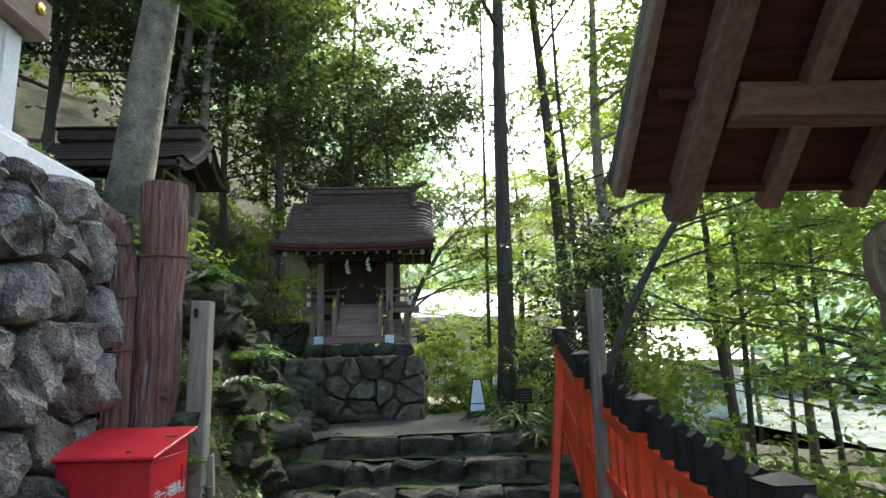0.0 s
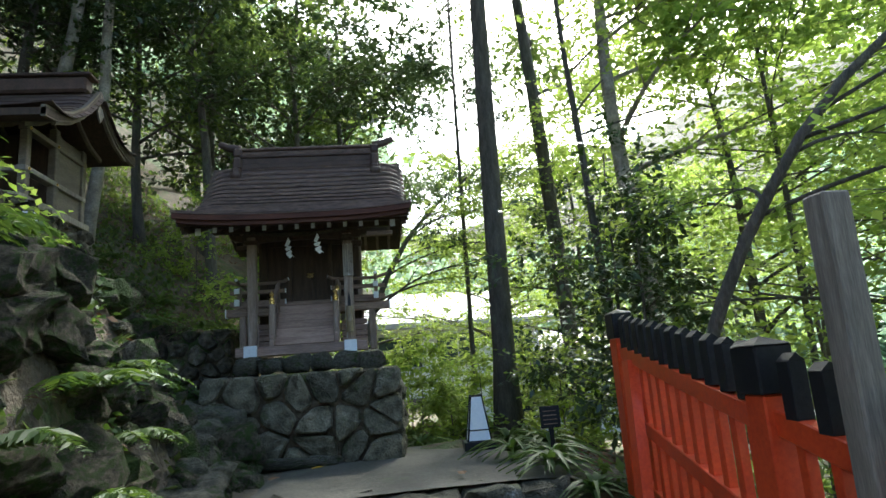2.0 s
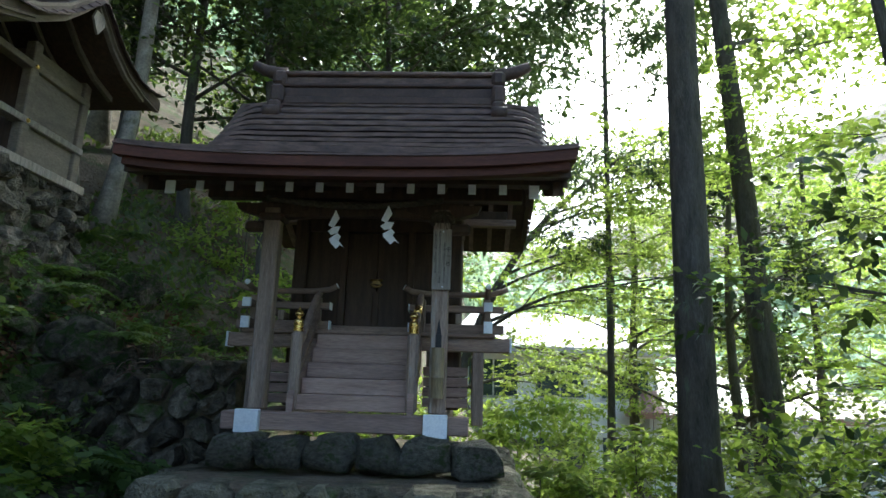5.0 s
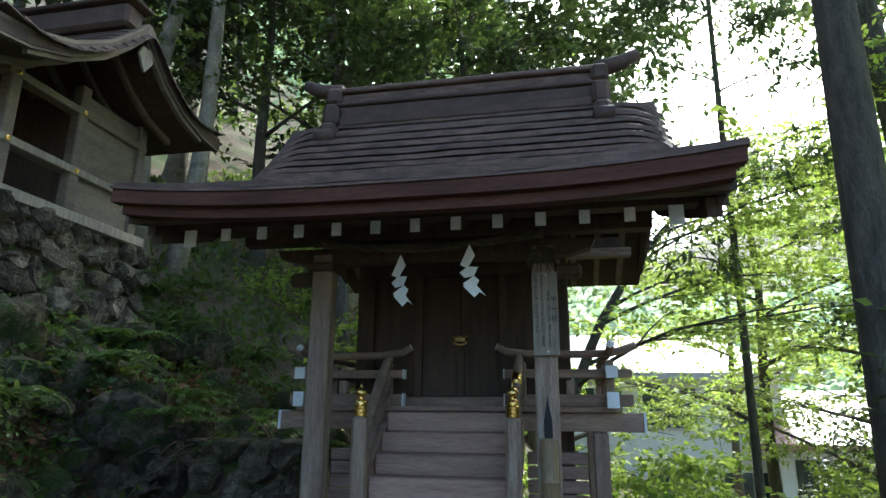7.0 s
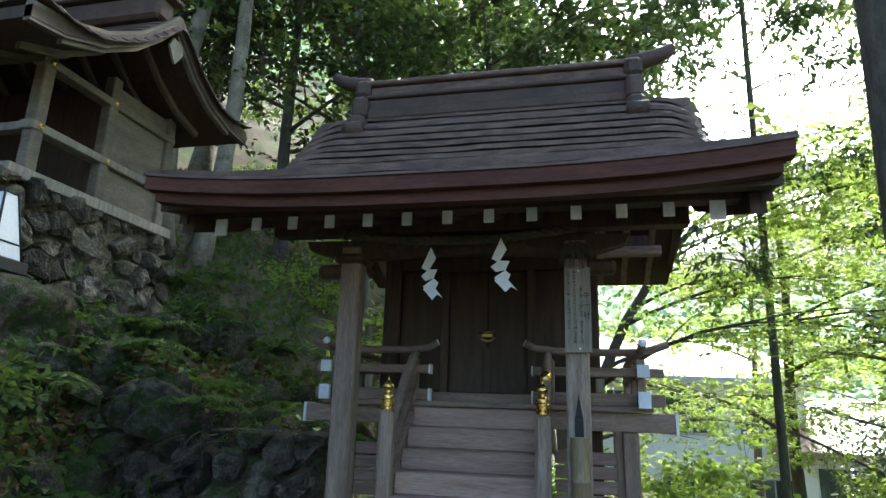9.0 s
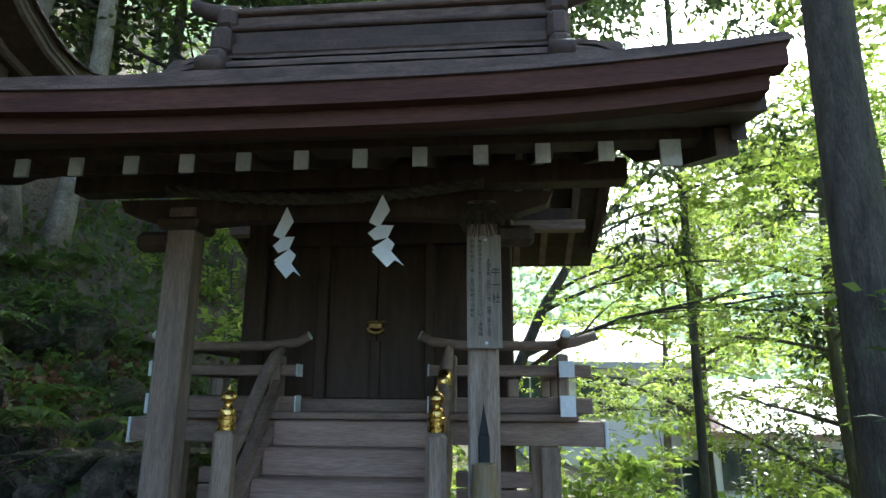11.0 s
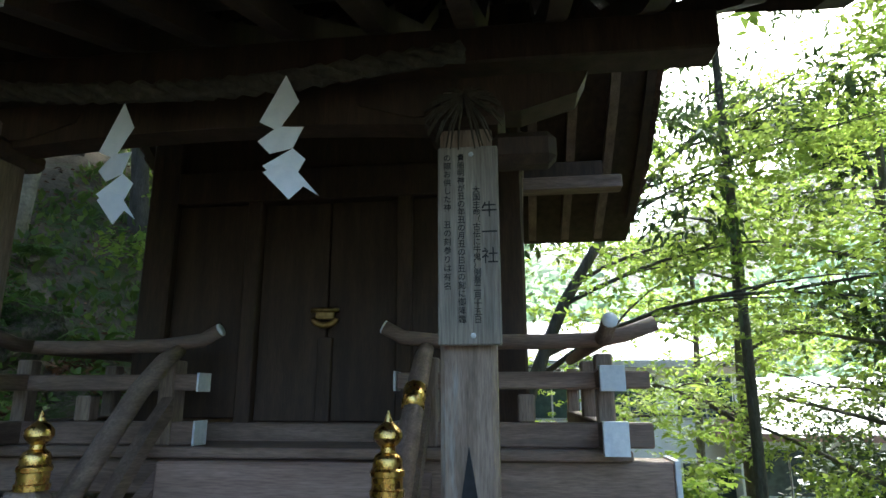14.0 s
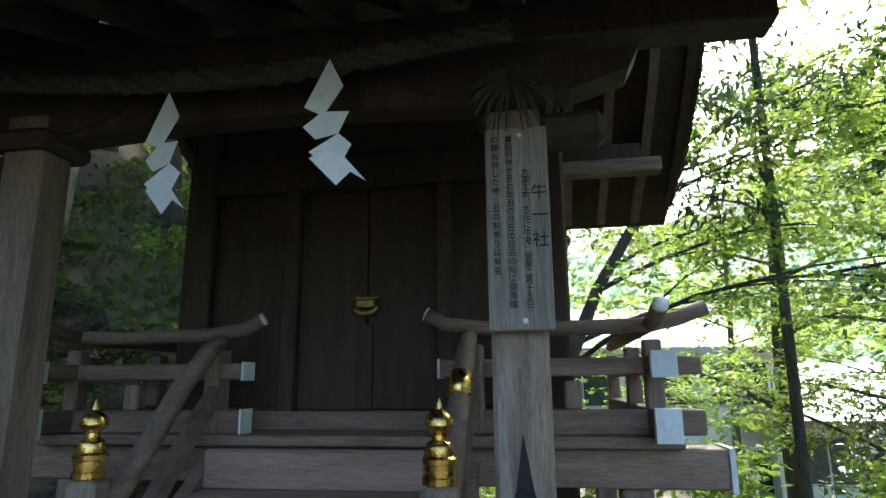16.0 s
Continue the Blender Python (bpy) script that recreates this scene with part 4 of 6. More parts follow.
def plain_post(name, x, y, z0, z1, w, label, lean=(0, 0)):
    bm = bmesh.new()
    add_box(bm, (-w / 2, -w / 2, 0), (w / 2, w / 2, z1 - z0), 0.006)
    bmesh.ops.subdivide_edges(bm, edges=[e for e in bm.edges if e.calc_length() > 0.5], cuts=5)
    for v in bm.verts:
        v.co.x += lean[0] * v.co.z + 0.004 * noise.noise(v.co * 4)
        v.co.y += lean[1] * v.co.z
    ob = bm_done(name, bm, M_GREYWOOD)
    ob.location = (x, y, z0)
    tagged(ob, label, "wooden post")
    return ob


plain_post("wooden_post", 1.08, 3.84, 0.0, 1.93, 0.085, "silvered square wooden post beside the red fence", (0.01, 0))
pl = plain_post("wooden_post", -1.44, 4.05, -0.02, 1.93, 0.12, "silvered square wooden post beside the bark clad drain")
plain_post("wooden_stake", -1.31, 4.1, -0.02, 0.95, 0.04, "thin leaning grey stake beside the post", (-0.06, 0))
hk = box("post_hook", (-0.012, -0.012, 0), (0.012, 0.0, 0.06), M_BLACK, pl, 0.003)
hk.location = (-0.02, -0.061, 1.84)


# ---- bark clad pipe, hose box, stone retaining wall, plaster wall ----
def bark_tube(name, pts, radii, parent, seed):
    V, F = tube(pts, radii, 40)
    c = Vector((seed, 0, 0))
    axis = [Vector(p) for p in pts]
    V2 = []
    for i, v in enumerate(V):
        a = axis[i // 40]
        d = (v - a)
        k = 1 + 0.10 * noise.noise(Vector((d.x * 55, d.y * 55, v.z * 1.2)) + c) + 0.05 * noise.noise(Vector((d.x * 90, d.y * 90, v.z * 5)) + c)
        V2.append(a + d * k)
    return mesh_from(name, V2, F, M_CEDARBARK, parent)


def drain():
    d = empty("bark_clad_downpipe", (-1.70, 4.0, 0))
    tagged(d, "tall post and bent pipe clad in red brown cedar bark", "drain pipe")
    bark_tube("trunk_post", [(0.01 * math.sin(k), 0, -0.05 + 2.76 * k / 24) for k in range(25)], [0.142 + 0.004 * math.sin(k * 2.1) for k in range(25)], d, 3)
    bark_tube("pipe", [(-0.185, -0.13, -0.05 + 2.03 * k / 16) for k in range(17)], [0.092] * 17, d, 5)
    bark_tube("pipe_bend", [(-0.185 - 0.012 * k, -0.13, 1.94 + 0.09 * k) for k in range(6)], [0.098, 0.1, 0.098, 0.096, 0.092, 0.088], d, 6)
    bark_tube("pipe_head", [(-0.215 - 0.055 * k, -0.13, 2.36 + 0.045 * k) for k in range(6)], [0.085] * 6, d, 7)
    rings = []
    for cx, cy, z, r in ((-0.185, -0.13, 1.95, 0.108), (-0.22, -0.13, 2.28, 0.102), (-0.185, -0.13, 1.62, 0.1), (0, 0, 2.22, 0.152)):
        rings.append(([(cx + r * math.cos(t), cy + r * math.sin(t), z + 0.01 * math.sin(t)) for t in np.linspace(0, 6.283, 25)], 0.006))
    tubes("binding_wire", rings, M_RUST, d, 5)


drain()


def hose_box():
    b = box("hose_box", (-0.5, -0.2, 0), (0.0, 0.2, 1.05), M_BOX, None, 0.008)
    tagged(b, "red enamelled steel fire hose storage box", "hose box")
    b.matrix_world = pose(-1.36, 3.45, 0.0, 0, 0, -4)
    bm = bmesh.new()
    vs = add_box(bm, (-0.54, -0.25, 1.052), (0.035, 0.24, 1.072), 0.006)
    for v in bm.verts:
        v.co.z += 0.10 * (v.co.y + 0.25) / 0.49
    lid = bm_done("lid", bm, M_BOX, b)
    bm = bmesh.new()
    q = [bm.verts.new(p) for p in ((-0.5, -0.2, 1.05), (0, -0.2, 1.05), (0, 0.2, 1.05), (-0.5, 0.2, 1.05), (0, 0.2, 1.13), (-0.5, 0.2, 1.13))]
    for f in ((0, 1, 4, 5), (1, 2, 4), (3, 0, 5), (2, 3, 5, 4)):
        bm.faces.new([q[i] for i in f])
    bm_done("wedge", bm, M_BOX, b)
    k = lathe("bolt", [(0.012, 0), (0.012, 0.008), (0.006, 0.012), (0, 0.013)], M_RUST, b, (-0.13, -0.19, 1.085), 8)
    box("lid_hinge", (-0.06, 0.05, 1.133), (0.0, 0.075, 1.142), M_RUST, b, 0.002)
    box("side_handle", (0.002, 0.12, 0.86), (0.012, 0.14, 0.98), M_BOX, b, 0.003)
    for i, ch in enumerate("ホース格納箱"):
        text_on("letter", ch, 0.075, pose(0.003, -0.135 + 0.054 * i, 0.86, 90, 0, 90), M_WHITE, b)


hose_box()


def left_wall():
    w = box("retaining_wall", (-2.9, -2.5, -0.1), (-2.03, 3.78, 2.5), M_EARTH, None, 0.02)
    tagged(w, "dry stone retaining wall of large purple grey boulders", "stone wall", kind="structure")
    masonry(w, (-2.0, -2.4, -0.05), (0, 1, 0), (1, 0, 0), 6.15, 2.62, 0.33, M_WALLSTONE, 0.012, 0.2, 0.04, 12, 0.8, True)
    masonry(w, (-2.0, 3.80, -0.05), (-1, 0, 0), (0, 1, 0), 0.9, 2.6, 0.42, M_WALLSTONE, 0.01, 0.14, 0.04, 13, 0.8, True)
    # coping slab and white panelled building corner above
    c = box("coping", (-2.95, -2.5, 2.505), (-2.02, 3.72, 2.66), M_PLASTER, w, 0.015)
    p = empty("white_wall_building", (-2.6, 3.0, 2.66))
    tagged(p, "white plastered wall with pale panel and gilt fitting", "building")
    box("plaster_wall", (-0.4, -5.4, 0), (0.42, 0.3, 0.12), M_PLASTER, p, 0.01)
    box("panel", (-0.4, -5.4, 0.121), (0.36, 0.22, 0.9), M_PLASTER, p, 0.006)
    box("corner_board", (0.362, 0.10, 0.121), (0.375, 0.225, 0.7), M_PLASTER, p, 0.003)
    box("eave_beam", (-0.5, -5.5, 0.72), (0.47, 0.32, 0.95), M_WOODY, p, 0.01)
    lathe("gilt_fitting", [(0.035, 0), (0.035, 0.01), (0.02, 0.02), (0.0, 0.022)], M_GOLD, p, (0, 0, 0), 12).matrix_local = pose(0.472, 0.2, 0.86, 0, 90, 0)


left_wall()


# ---- mossy bank ----
def stones_on(name, n, area, size, mat, seed, label, sink=0.3, parent=None):
    r = random.Random(seed)
    meshes = []
    for k in range(6):
        me = stone_mesh(name, seed * 10 + k, 3, 0.8)
        me.materials.append(mat)
        me.shade_smooth()
        me.set_sharp_from_angle(angle=radians(32))
        meshes.append(me)
    x0, x1, y0, y1 = area
    for i in range(n):
        x, y = r.uniform(x0, x1), r.uniform(y0, y1)
        s = r.uniform(*size)
        ob = new(name, meshes[i % 6])
        tagged(ob, label, "stone", "stones on the mossy bank")
        ob.matrix_world = pose(x, y, ground_z(x, y) + s * (0.35 - sink), r.uniform(-25, 25), r.uniform(-25, 25), r.uniform(0, 360)) @ Matrix.Diagonal((s * r.uniform(0.8, 1.4), s, s * r.uniform(0.7, 1), 1))


stones_on("mossy_boulder", 60, (-1.9, -1.28, 4.2, 7.6), (0.16, 0.42), M_BOULDER, 3, "dark mossy boulder set in the bank")
stones_on("mossy_boulder", 34, (-3.8, -2.0, 4.6, 9.3), (0.2, 0.45), M_BOULDER, 4, "dark mossy boulder set in the bank")
stones_on("bank_rock", 22, (-4.3, -2.4, 9.3, 11.5), (0.22, 0.5), M_BOULDER, 5, "dark rock on the slope below the upper shrine")

# flat stones that climb beside the plinth
for i, (x, y, z, sx, sy, sz) in enumerate(((-1.5, 6.75, 0.92, 0.62, 0.5, 0.36), (-1.75, 7.3, 1.12, 0.7, 0.5, 0.42), (-1.95, 7.75, 1.3, 0.55, 0.42, 0.4), (-1.45, 7.65, 1.0, 0.5, 0.5, 0.45), (-2.3, 7.5, 1.42, 0.6, 0.5, 0.45), (-1.38, 6.3, 0.86, 0.7, 0.55, 0.34), (-1.95, 6.6, 1.12, 0.6, 0.5, 0.34), (-1.68, 6.95, 1.1, 0.6, 0.5, 0.34), (-1.62, 7.85, 1.22, 0.5, 0.42, 0.3), (-3.74, 8.88, 2.72, 0.8, 0.7, 0.6))):
    me = stone_mesh("flat_stone", 70 + i, 3, 0.9)
    me.materials.append(M_SLAB if i not in (3, 4, 9) else M_BOULDER)
    me.shade_smooth()
    ob = new("flat_stone", me)
    tagged(ob, "large flat mossy stone climbing beside the plinth", "stone", "flat stones beside the plinth")
    ob.matrix_world = pose(x, y, z, 0, 0, 20 * i) @ Matrix.Diagonal((sx, sy, sz, 1))

bw = box("bank_wall", (-4.6, 9.42, 0.8), (-1.8, 9.9, 2.08), M_EARTH, None, 0.03)
tagged(bw, "low mossy rubble wall at the foot of the bank", "stone wall", kind="structure")
masonry(bw, (-4.6, 9.40, 0.9), (1, 0, 0), (0, -1, 0), 2.8, 1.27, 0.19, M_MOSSSTONE, 0.012, 0.16, 0.1, 31, 0.9, True)
uw = box("upper_wall", (-6.0, 8.6, 2.2), (-4.0, 10.6, 3.66), M_EARTH, None, 0.03)
tagged(uw, "dark rubble terrace wall under the upper shrine", "stone wall", kind="structure")
masonry(uw, (-3.97, 8.5, 2.3), (0, 1, 0), (1, 0, 0), 2.2, 1.42, 0.21, M_MOSSSTONE, 0.012, 0.15, 0.1, 32, 0.9, True)
masonry(uw, (-6.0, 8.58, 2.3), (1, 0, 0), (0, -1, 0), 2.05, 1.42, 0.21, M_MOSSSTONE, 0.012, 0.15, 0.1, 33, 0.9, True)


def bank_rubble():
    """Broken angular stones bedded in the bank, in one mesh."""
    r = random.Random(77)
    V, F = [], []
    kinds = [stone_mesh("rubble_kind", 200 + k, 1, 0.85) for k in range(8)]
    shapes = [([v.co.copy() for v in me.vertices], [tuple(p.vertices) for p in me.polygons]) for me in kinds]
    for me in kinds:
        bpy.data.meshes.remove(me)
    n = 0
    while n < 1500:
        x, y = r.uniform(-4.3, -1.25), r.uniform(4.0, 10.9)
        if (y > 7.8 and x > -1.85) or (noise.noise((x * 0.9, y * 0.9, 2)) < -0.12 and r.random() < 0.8):
            continue
        q = r.uniform(0.09, 0.2) if r.random() < 0.7 else r.uniform(0.2, 0.34)
        sv, sf = shapes[n % 8]
        m = pose(x, y, ground_z(x, y) + q * 0.12, r.uniform(-35, 35), r.uniform(-35, 35), r.uniform(0, 360)) @ Matrix.Diagonal((q * r.uniform(0.9, 1.5), q, q * r.uniform(0.6, 0.95), 1))
        o = len(V)
        V += [m @ v for v in sv]
        F += [tuple(i + o for i in f) for f in sf]
        n += 1
    tagged(mesh_from("bank_rubble", V, F, M_BOULDER), "broken dark mossy stones bedded in the bank", "stones", kind="stuff")
    runs = []
    for k in range(420):
        x, y = r.uniform(-3.0, -1.75), r.uniform(8.4, 11.2)
        p = Vector((x, y, ground_z(x, y) + 0.03))
        a, ln = r.uniform(-2.6, -0.2), r.uniform(0.15, 0.5)
        e = p + Vector((math.cos(a) * ln, math.sin(a) * ln, r.uniform(-0.25, 0.12)))
        e.z = max(e.z, ground_z(e.x, e.y) + 0.01)
        mid = p.lerp(e, 0.5) + Vector((r.uniform(-0.06, 0.06), r.uniform(-0.06, 0.06), r.uniform(0.02, 0.12)))
        runs.append((bez(p, mid, e, 5), [0.006, 0.005, 0.004, 0.003, 0.0015]))
    tagged(tubes("root_tangle", runs, M_TWIG, None, 4), "tangle of dry brown roots and twigs on the bank", "twigs", kind="stuff")
    P, D = [], []
    while len(P) < 9000:
        x, y = r.uniform(-3.4, -1.6), r.uniform(8.3, 11.6)
        if noise.noise((x * 1.3, y * 1.3, 6)) < -0.1:
            continue
        P.append((x, y, ground_z(x, y) + r.uniform(0.01, 0.07)))
        D.append((r.gauss(0, 1), r.gauss(0, 1), r.gauss(0, 0.4)))
    tagged(leaf_mesh("dry_leaf_drift", np.array(P), np.array(D), np.full(len(P), 0.075), M_LITTER, None, 0.5), "drift of dry brown leaves beside the shrine", "leaf litter", kind="stuff")


bank_rubble()


# ---- second shrine on the terrace ----
def upper_shrine():
    s = empty("upper_shrine", (-4.8, 9.8, 3.66))
    tagged(s, "old wooden shrine with dark curved roof on a stone terrace", "shrine")
    O = Vector((-4.8, 9.8, 3.66))

    def b(name, lo, hi, mat, bevel=0.005):
        ob = box(name, [a - c for a, c in zip(lo, O)], [a - c for a, c in zip(hi, O)], mat, s, bevel)
        return ob
    for x in (-5.6, -4.0):
        for y, z1 in ((9.17, 4.6), (9.77, 4.75), (10.45, 4.75)):
            b("post", (x - 0.045, y - 0.045, 3.69), (x + 0.045, y + 0.045, z1), M_OLDPANEL, 0.008)
        b("sill_beam", (x - 0.06, 9.0, 3.66), (x + 0.06, 10.6, 3.74), M_GREYWOOD)
        b("side_panel", (x - 0.012, 9.815, 3.74), (x + 0.012, 10.405, 4.7), M_OLDPANEL, 0.002)
        b("waist_rail", (x - 0.055, 9.1, 4.02), (x + 0.055, 10.5, 4.08), M_GREYWOOD)
        b("head_rail", (x - 0.05, 9.1, 4.50), (x + 0.05, 10.5, 4.56), M_OLDPANEL)
        for y in (9.17, 9.77):
            sg = 1 if x > -5 else -1
            lathe("gilt_stud", [(0.02, 0), (0.018, 0.01), (0.0, 0.016)], M_GOLD, s, (0, 0, 0), 10).matrix_local = Matrix.Translation(Vector((x + sg * 0.056, y, 4.05)) - O) @ pose(0, 0, 0, 0, 90 * sg, 0)
            lathe("gilt_stud", [(0.02, 0), (0.018, 0.01), (0.0, 0.016)], M_GOLD, s, (0, 0, 0), 10).matrix_local = Matrix.Translation(Vector((x + sg * 0.051, y, 4.53)) - O) @ pose(0, 0, 0, 0, 90 * sg, 0)
    b("front_rail", (-5.54, 9.12, 4.02), (-4.06, 9.2, 4.08), M_GREYWOOD)
    # Walls, floor and soffit reuse the cedar with shade in its colour.
    b("front_wall", (-5.55, 9.76, 3.74), (-4.05, 9.78, 4.7), M_SHADEDCEDAR)
    b("back_wall", (-5.55, 10.44, 3.74), (-4.05, 10.46, 4.7), M_SHADEDCEDAR)
    b("floor", (-5.55, 9.1, 3.70), (-4.05, 10.4, 3.735), M_SHADEDCEDAR)
    fr = [(8.55, 4.50), (8.8, 4.54), (9.1, 4.66), (9.4, 4.86), (9.62, 5.08), (9.74, 5.22)]
    bk = [(10.85, 4.74), (10.6, 4.76), (10.3, 4.84), (10.05, 4.98), (9.85, 5.16), (9.78, 5.22)]
    for prof, up in ((fr, 1), (bk, 1)):
        P = [(y - O.y, z - O.z) for y, z in prof]
        roof_shell(s, "roof_course", -6.15 - O.x, -3.42 - O.x, P, M_RIDGE, 12, 0.02, 0.05)
        V, F = [], []
        for y, z in P:
            V += [(-6.1 - O.x, y, z - 0.01), (-3.47 - O.x, y, z - 0.01), (-6.1 - O.x, y, z - 0.09), (-3.47 - O.x, y, z - 0.09)]
        for i in range(len(P) - 1):
            a, c = i * 4, i * 4 + 4
            F += [(a, a + 1, c + 1, c), (a + 2, c + 2, c + 3, a + 3), (a, c, c + 2, a + 2), (a + 1, a + 3, c + 3, c + 1)]
        F += [(0, 2, 3, 1)]
        mesh_from("soffit", V, F, M_SHADEDCEDAR, s)
        for k in range(9):
            x = -6.0 - O.x + k * 0.31
            sweep_board("rafter", [(x, y, z - 0.092) for y, z in P[1:]], 0.04, 0.05, M_OLDPANEL, s)
    for x in (-6.07, -3.5):
        pts = [(x - O.x, y - O.y, z - O.z + 0.02) for y, z in fr + bk[::-1]]
        sweep_board("verge_board", pts, 0.05, 0.13, M_OLDPANEL, s)
    b("ridge", (-5.95, 9.66, 5.22), (-3.62, 9.86, 5.42), M_RIDGE, 0.03)
    b("ridge_cap", (-6.0, 9.63, 5.422), (-3.56, 9.89, 5.46), M_RIDGE, 0.01)
    # pale carved pendant at the gable
    V = [(-3.465, 9.70, 5.02), (-3.465, 9.80, 5.02), (-3.465, 9.83, 4.94), (-3.465, 9.78, 4.86), (-3.465, 9.75, 4.82), (-3.465, 9.72, 4.86), (-3.465, 9.67, 4.94)]
    bm = bmesh.new()
    f = [bm.verts.new(Vector(v) - O) for v in V]
    g = [bm.verts.new(Vector(v) - O - Vector((0.02, 0, 0))) for v in V]
    bm.faces.new(f), bm.faces.new(g[::-1])
    for k in range(7):
        bm.faces.new((f[k], f[(k + 1) % 7], g[(k + 1) % 7], g[k]))
    bm_done("gable_pendant", bm, M_GREYWOOD, s)


upper_shrine()


# ---- roofed structure beside the path ----
def side_roof():
    s = empty("roofed_stall", (2.2, 2.0, 0))
    tagged(s, "timber roofed stall with red brown boarding and exposed rafters", "roofed stall")
    O = Vector((2.2, 2.0, 0))

    def b(name, lo, hi, mat, m=None, bevel=0.006):
        bm = bmesh.new()
        add_box(bm, lo, hi, bevel, m)
        return bm_done(name, bm, mat, s)
    eave, ang, run = Vector((0.93, 2.80, 2.26)) - O, 43, 1.35
    for k, sgn in enumerate((1, -1)):
        if sgn == 1:
            m = Matrix.Translation(eave) @ pose(0, 0, 0, 0, 0, 0) @ Matrix.Rotation(radians(-ang), 4, "X")
        else:
            yy = eave.y - 2 * run * math.cos(radians(ang))
            m = Matrix.Translation((eave.x, yy, eave.z)) @ Matrix.Rotation(radians(ang), 4, "X")
        q = -1 if sgn == 1 else 1

        def L(lo, hi):
            ys = sorted((lo[1] * q, hi[1] * q))
            return (lo[0], ys[0], lo[2]), (hi[0], ys[1], hi[2])
        lo, hi = L((0, 0, 0.06), (3.0, run, 0.13))
        b("roof_sheet", lo, hi, M_COPPER, m)
        lo, hi = L((0.03, 0.02, 0.03), (2.97, run, 0.058))
        b("roof_boarding", lo, hi, M_FASCIA, m)
        for i in range(7):
            x, w = (0.26, 0.13) if i == 0 else (0.28 + i * 0.43, 0.095)
            lo, hi = L((x, -0.10 if i == 0 else -0.05, -0.085 if i == 0 else -0.06), (x + w, run, 0.028))
            b("rafter", lo, hi, M_WOODY, m)
        lo, hi = L((0.0, 0.0, -0.02), (0.05, run, 0.062))
        b("verge_board", lo, hi, M_WOODY, m)
        for d in (0.03, 0.5):
            lo, hi = L((0.1, d, -0.03), (2.95, d + 0.04, 0.027))
            b("purlin", lo, hi, M_FASCIA, m)
    b("plate_beam", (eave.x + 0.42, eave.y - 0.46, eave.z + 0.22), (eave.x + 2.9, eave.y - 0.30, eave.z + 0.37), M_WOODX)
    for x in (eave.x + 1.22, eave.x + 2.7):
        for y in (eave.y - 0.36, eave.y - 1.6):
            b("post", (x - 0.07, y - 0.07, -1.2), (x + 0.07, y + 0.07, eave.z + 0.2), M_GREYWOOD)
    # carved bracket with petal relief, leaning out from the corner post
    px, py = eave.x + 1.15, eave.y - 0.36
    prof = [(a * 0.66, z - 0.2) for a, z in ((0, 2.22), (-0.2, 2.24), (-0.31, 2.17), (-0.34, 2.05), (-0.31, 1.95), (-0.26, 1.9), (-0.28, 1.82), (-0.25, 1.74), (-0.18, 1.70), (-0.2, 1.6), (-0.14, 1.5), (-0.05, 1.46), (0, 1.4))]
    bm = bmesh.new()
    f = [bm.verts.new((px + a, py - 0.03, z)) for a, z in prof]
    g = [bm.verts.new((px + a, py + 0.03, z)) for a, z in prof]
    bm.faces.new(f)
    bm.faces.new(g[::-1])
    for k in range(len(prof)):
        bm.faces.new((f[k], f[(k + 1) % len(prof)], g[(k + 1) % len(prof)], g[k]))
    bm_done("carved_bracket", bm, M_GREYWOOD, s)
    for zc in (1.88, 1.62):
        petals = []
        for k in range(11):
            a = 2 * math.pi * k / 11
            petals.append(([(px - 0.115 + 0.015 * math.cos(a), py - 0.034, zc + 0.02 * math.sin(a)), (px - 0.115 + 0.045 * math.cos(a), py - 0.036, zc + 0.06 * math.sin(a)),
                            (px - 0.115 + 0.078 * math.cos(a), py - 0.034, zc + 0.085 * math.sin(a))], [0.006, 0.013, 0.008]))
        tubes("carved_petals", petals, M_GREYWOOD, s, 6)


side_roof()


# ---- paper lantern, small sign ----
def ground_lantern(x, y, z, turn, label):
    t = empty("paper_ground_lantern", (x, y, z))
    tagged(t, label, "lantern", "white paper ground lanterns")
    box("base", (-0.17, -0.15, 0), (0.17, 0.15, 0.09), M_BLACK, t, 0.008)
    bm = bmesh.new()
    a, c, h0, h1 = 0.125, 0.058, 0.09, 0.56
    lo = [bm.verts.new((sx * a, sy * a, h0)) for sx, sy in ((-1, -1), (1, -1), (1, 1), (-1, 1))]
    hi = [bm.verts.new((sx * c, sy * c, h1)) for sx, sy in ((-1, -1), (1, -1), (1, 1), (-1, 1))]
    for k in range(4):
        bm.faces.new((lo[k], lo[(k + 1) % 4], hi[(k + 1) % 4], hi[k]))
    bm.faces.new(hi)
    bm_done("paper_shade", bm, M_PAPER, t)
    runs = [([(sx * a, sy * a, h0), (sx * c, sy * c, h1 + 0.015)], 0.009) for sx, sy in ((-1, -1), (1, -1), (1, 1), (-1, 1))]
    m = a + (c - a) * 0.25
    zz = h0 + (h1 - h0) * 0.25
    for q, z0 in ((m + 0.003, zz), (c + 0.002, h1), (a, h0 + 0.005)):
        cs = [(-q, -q, z0), (q, -q, z0), (q, q, z0), (-q, q, z0)]
        runs += [([cs[k], cs[(k + 1) % 4]], 0.007) for k in range(4)]
    tubes("frame", runs, M_BLACK, t, 4)
    t.rotation_euler = (0, 0, radians(turn))
    t.scale = (0.85, 0.85, 0.85)


ground_lantern(0.69, 8.1, 0.785, -3, "white paper ground lantern with black wooden frame")
ground_lantern(-3.74, 8.85, 2.98, 8, "white paper ground lantern with black frame on the bank")

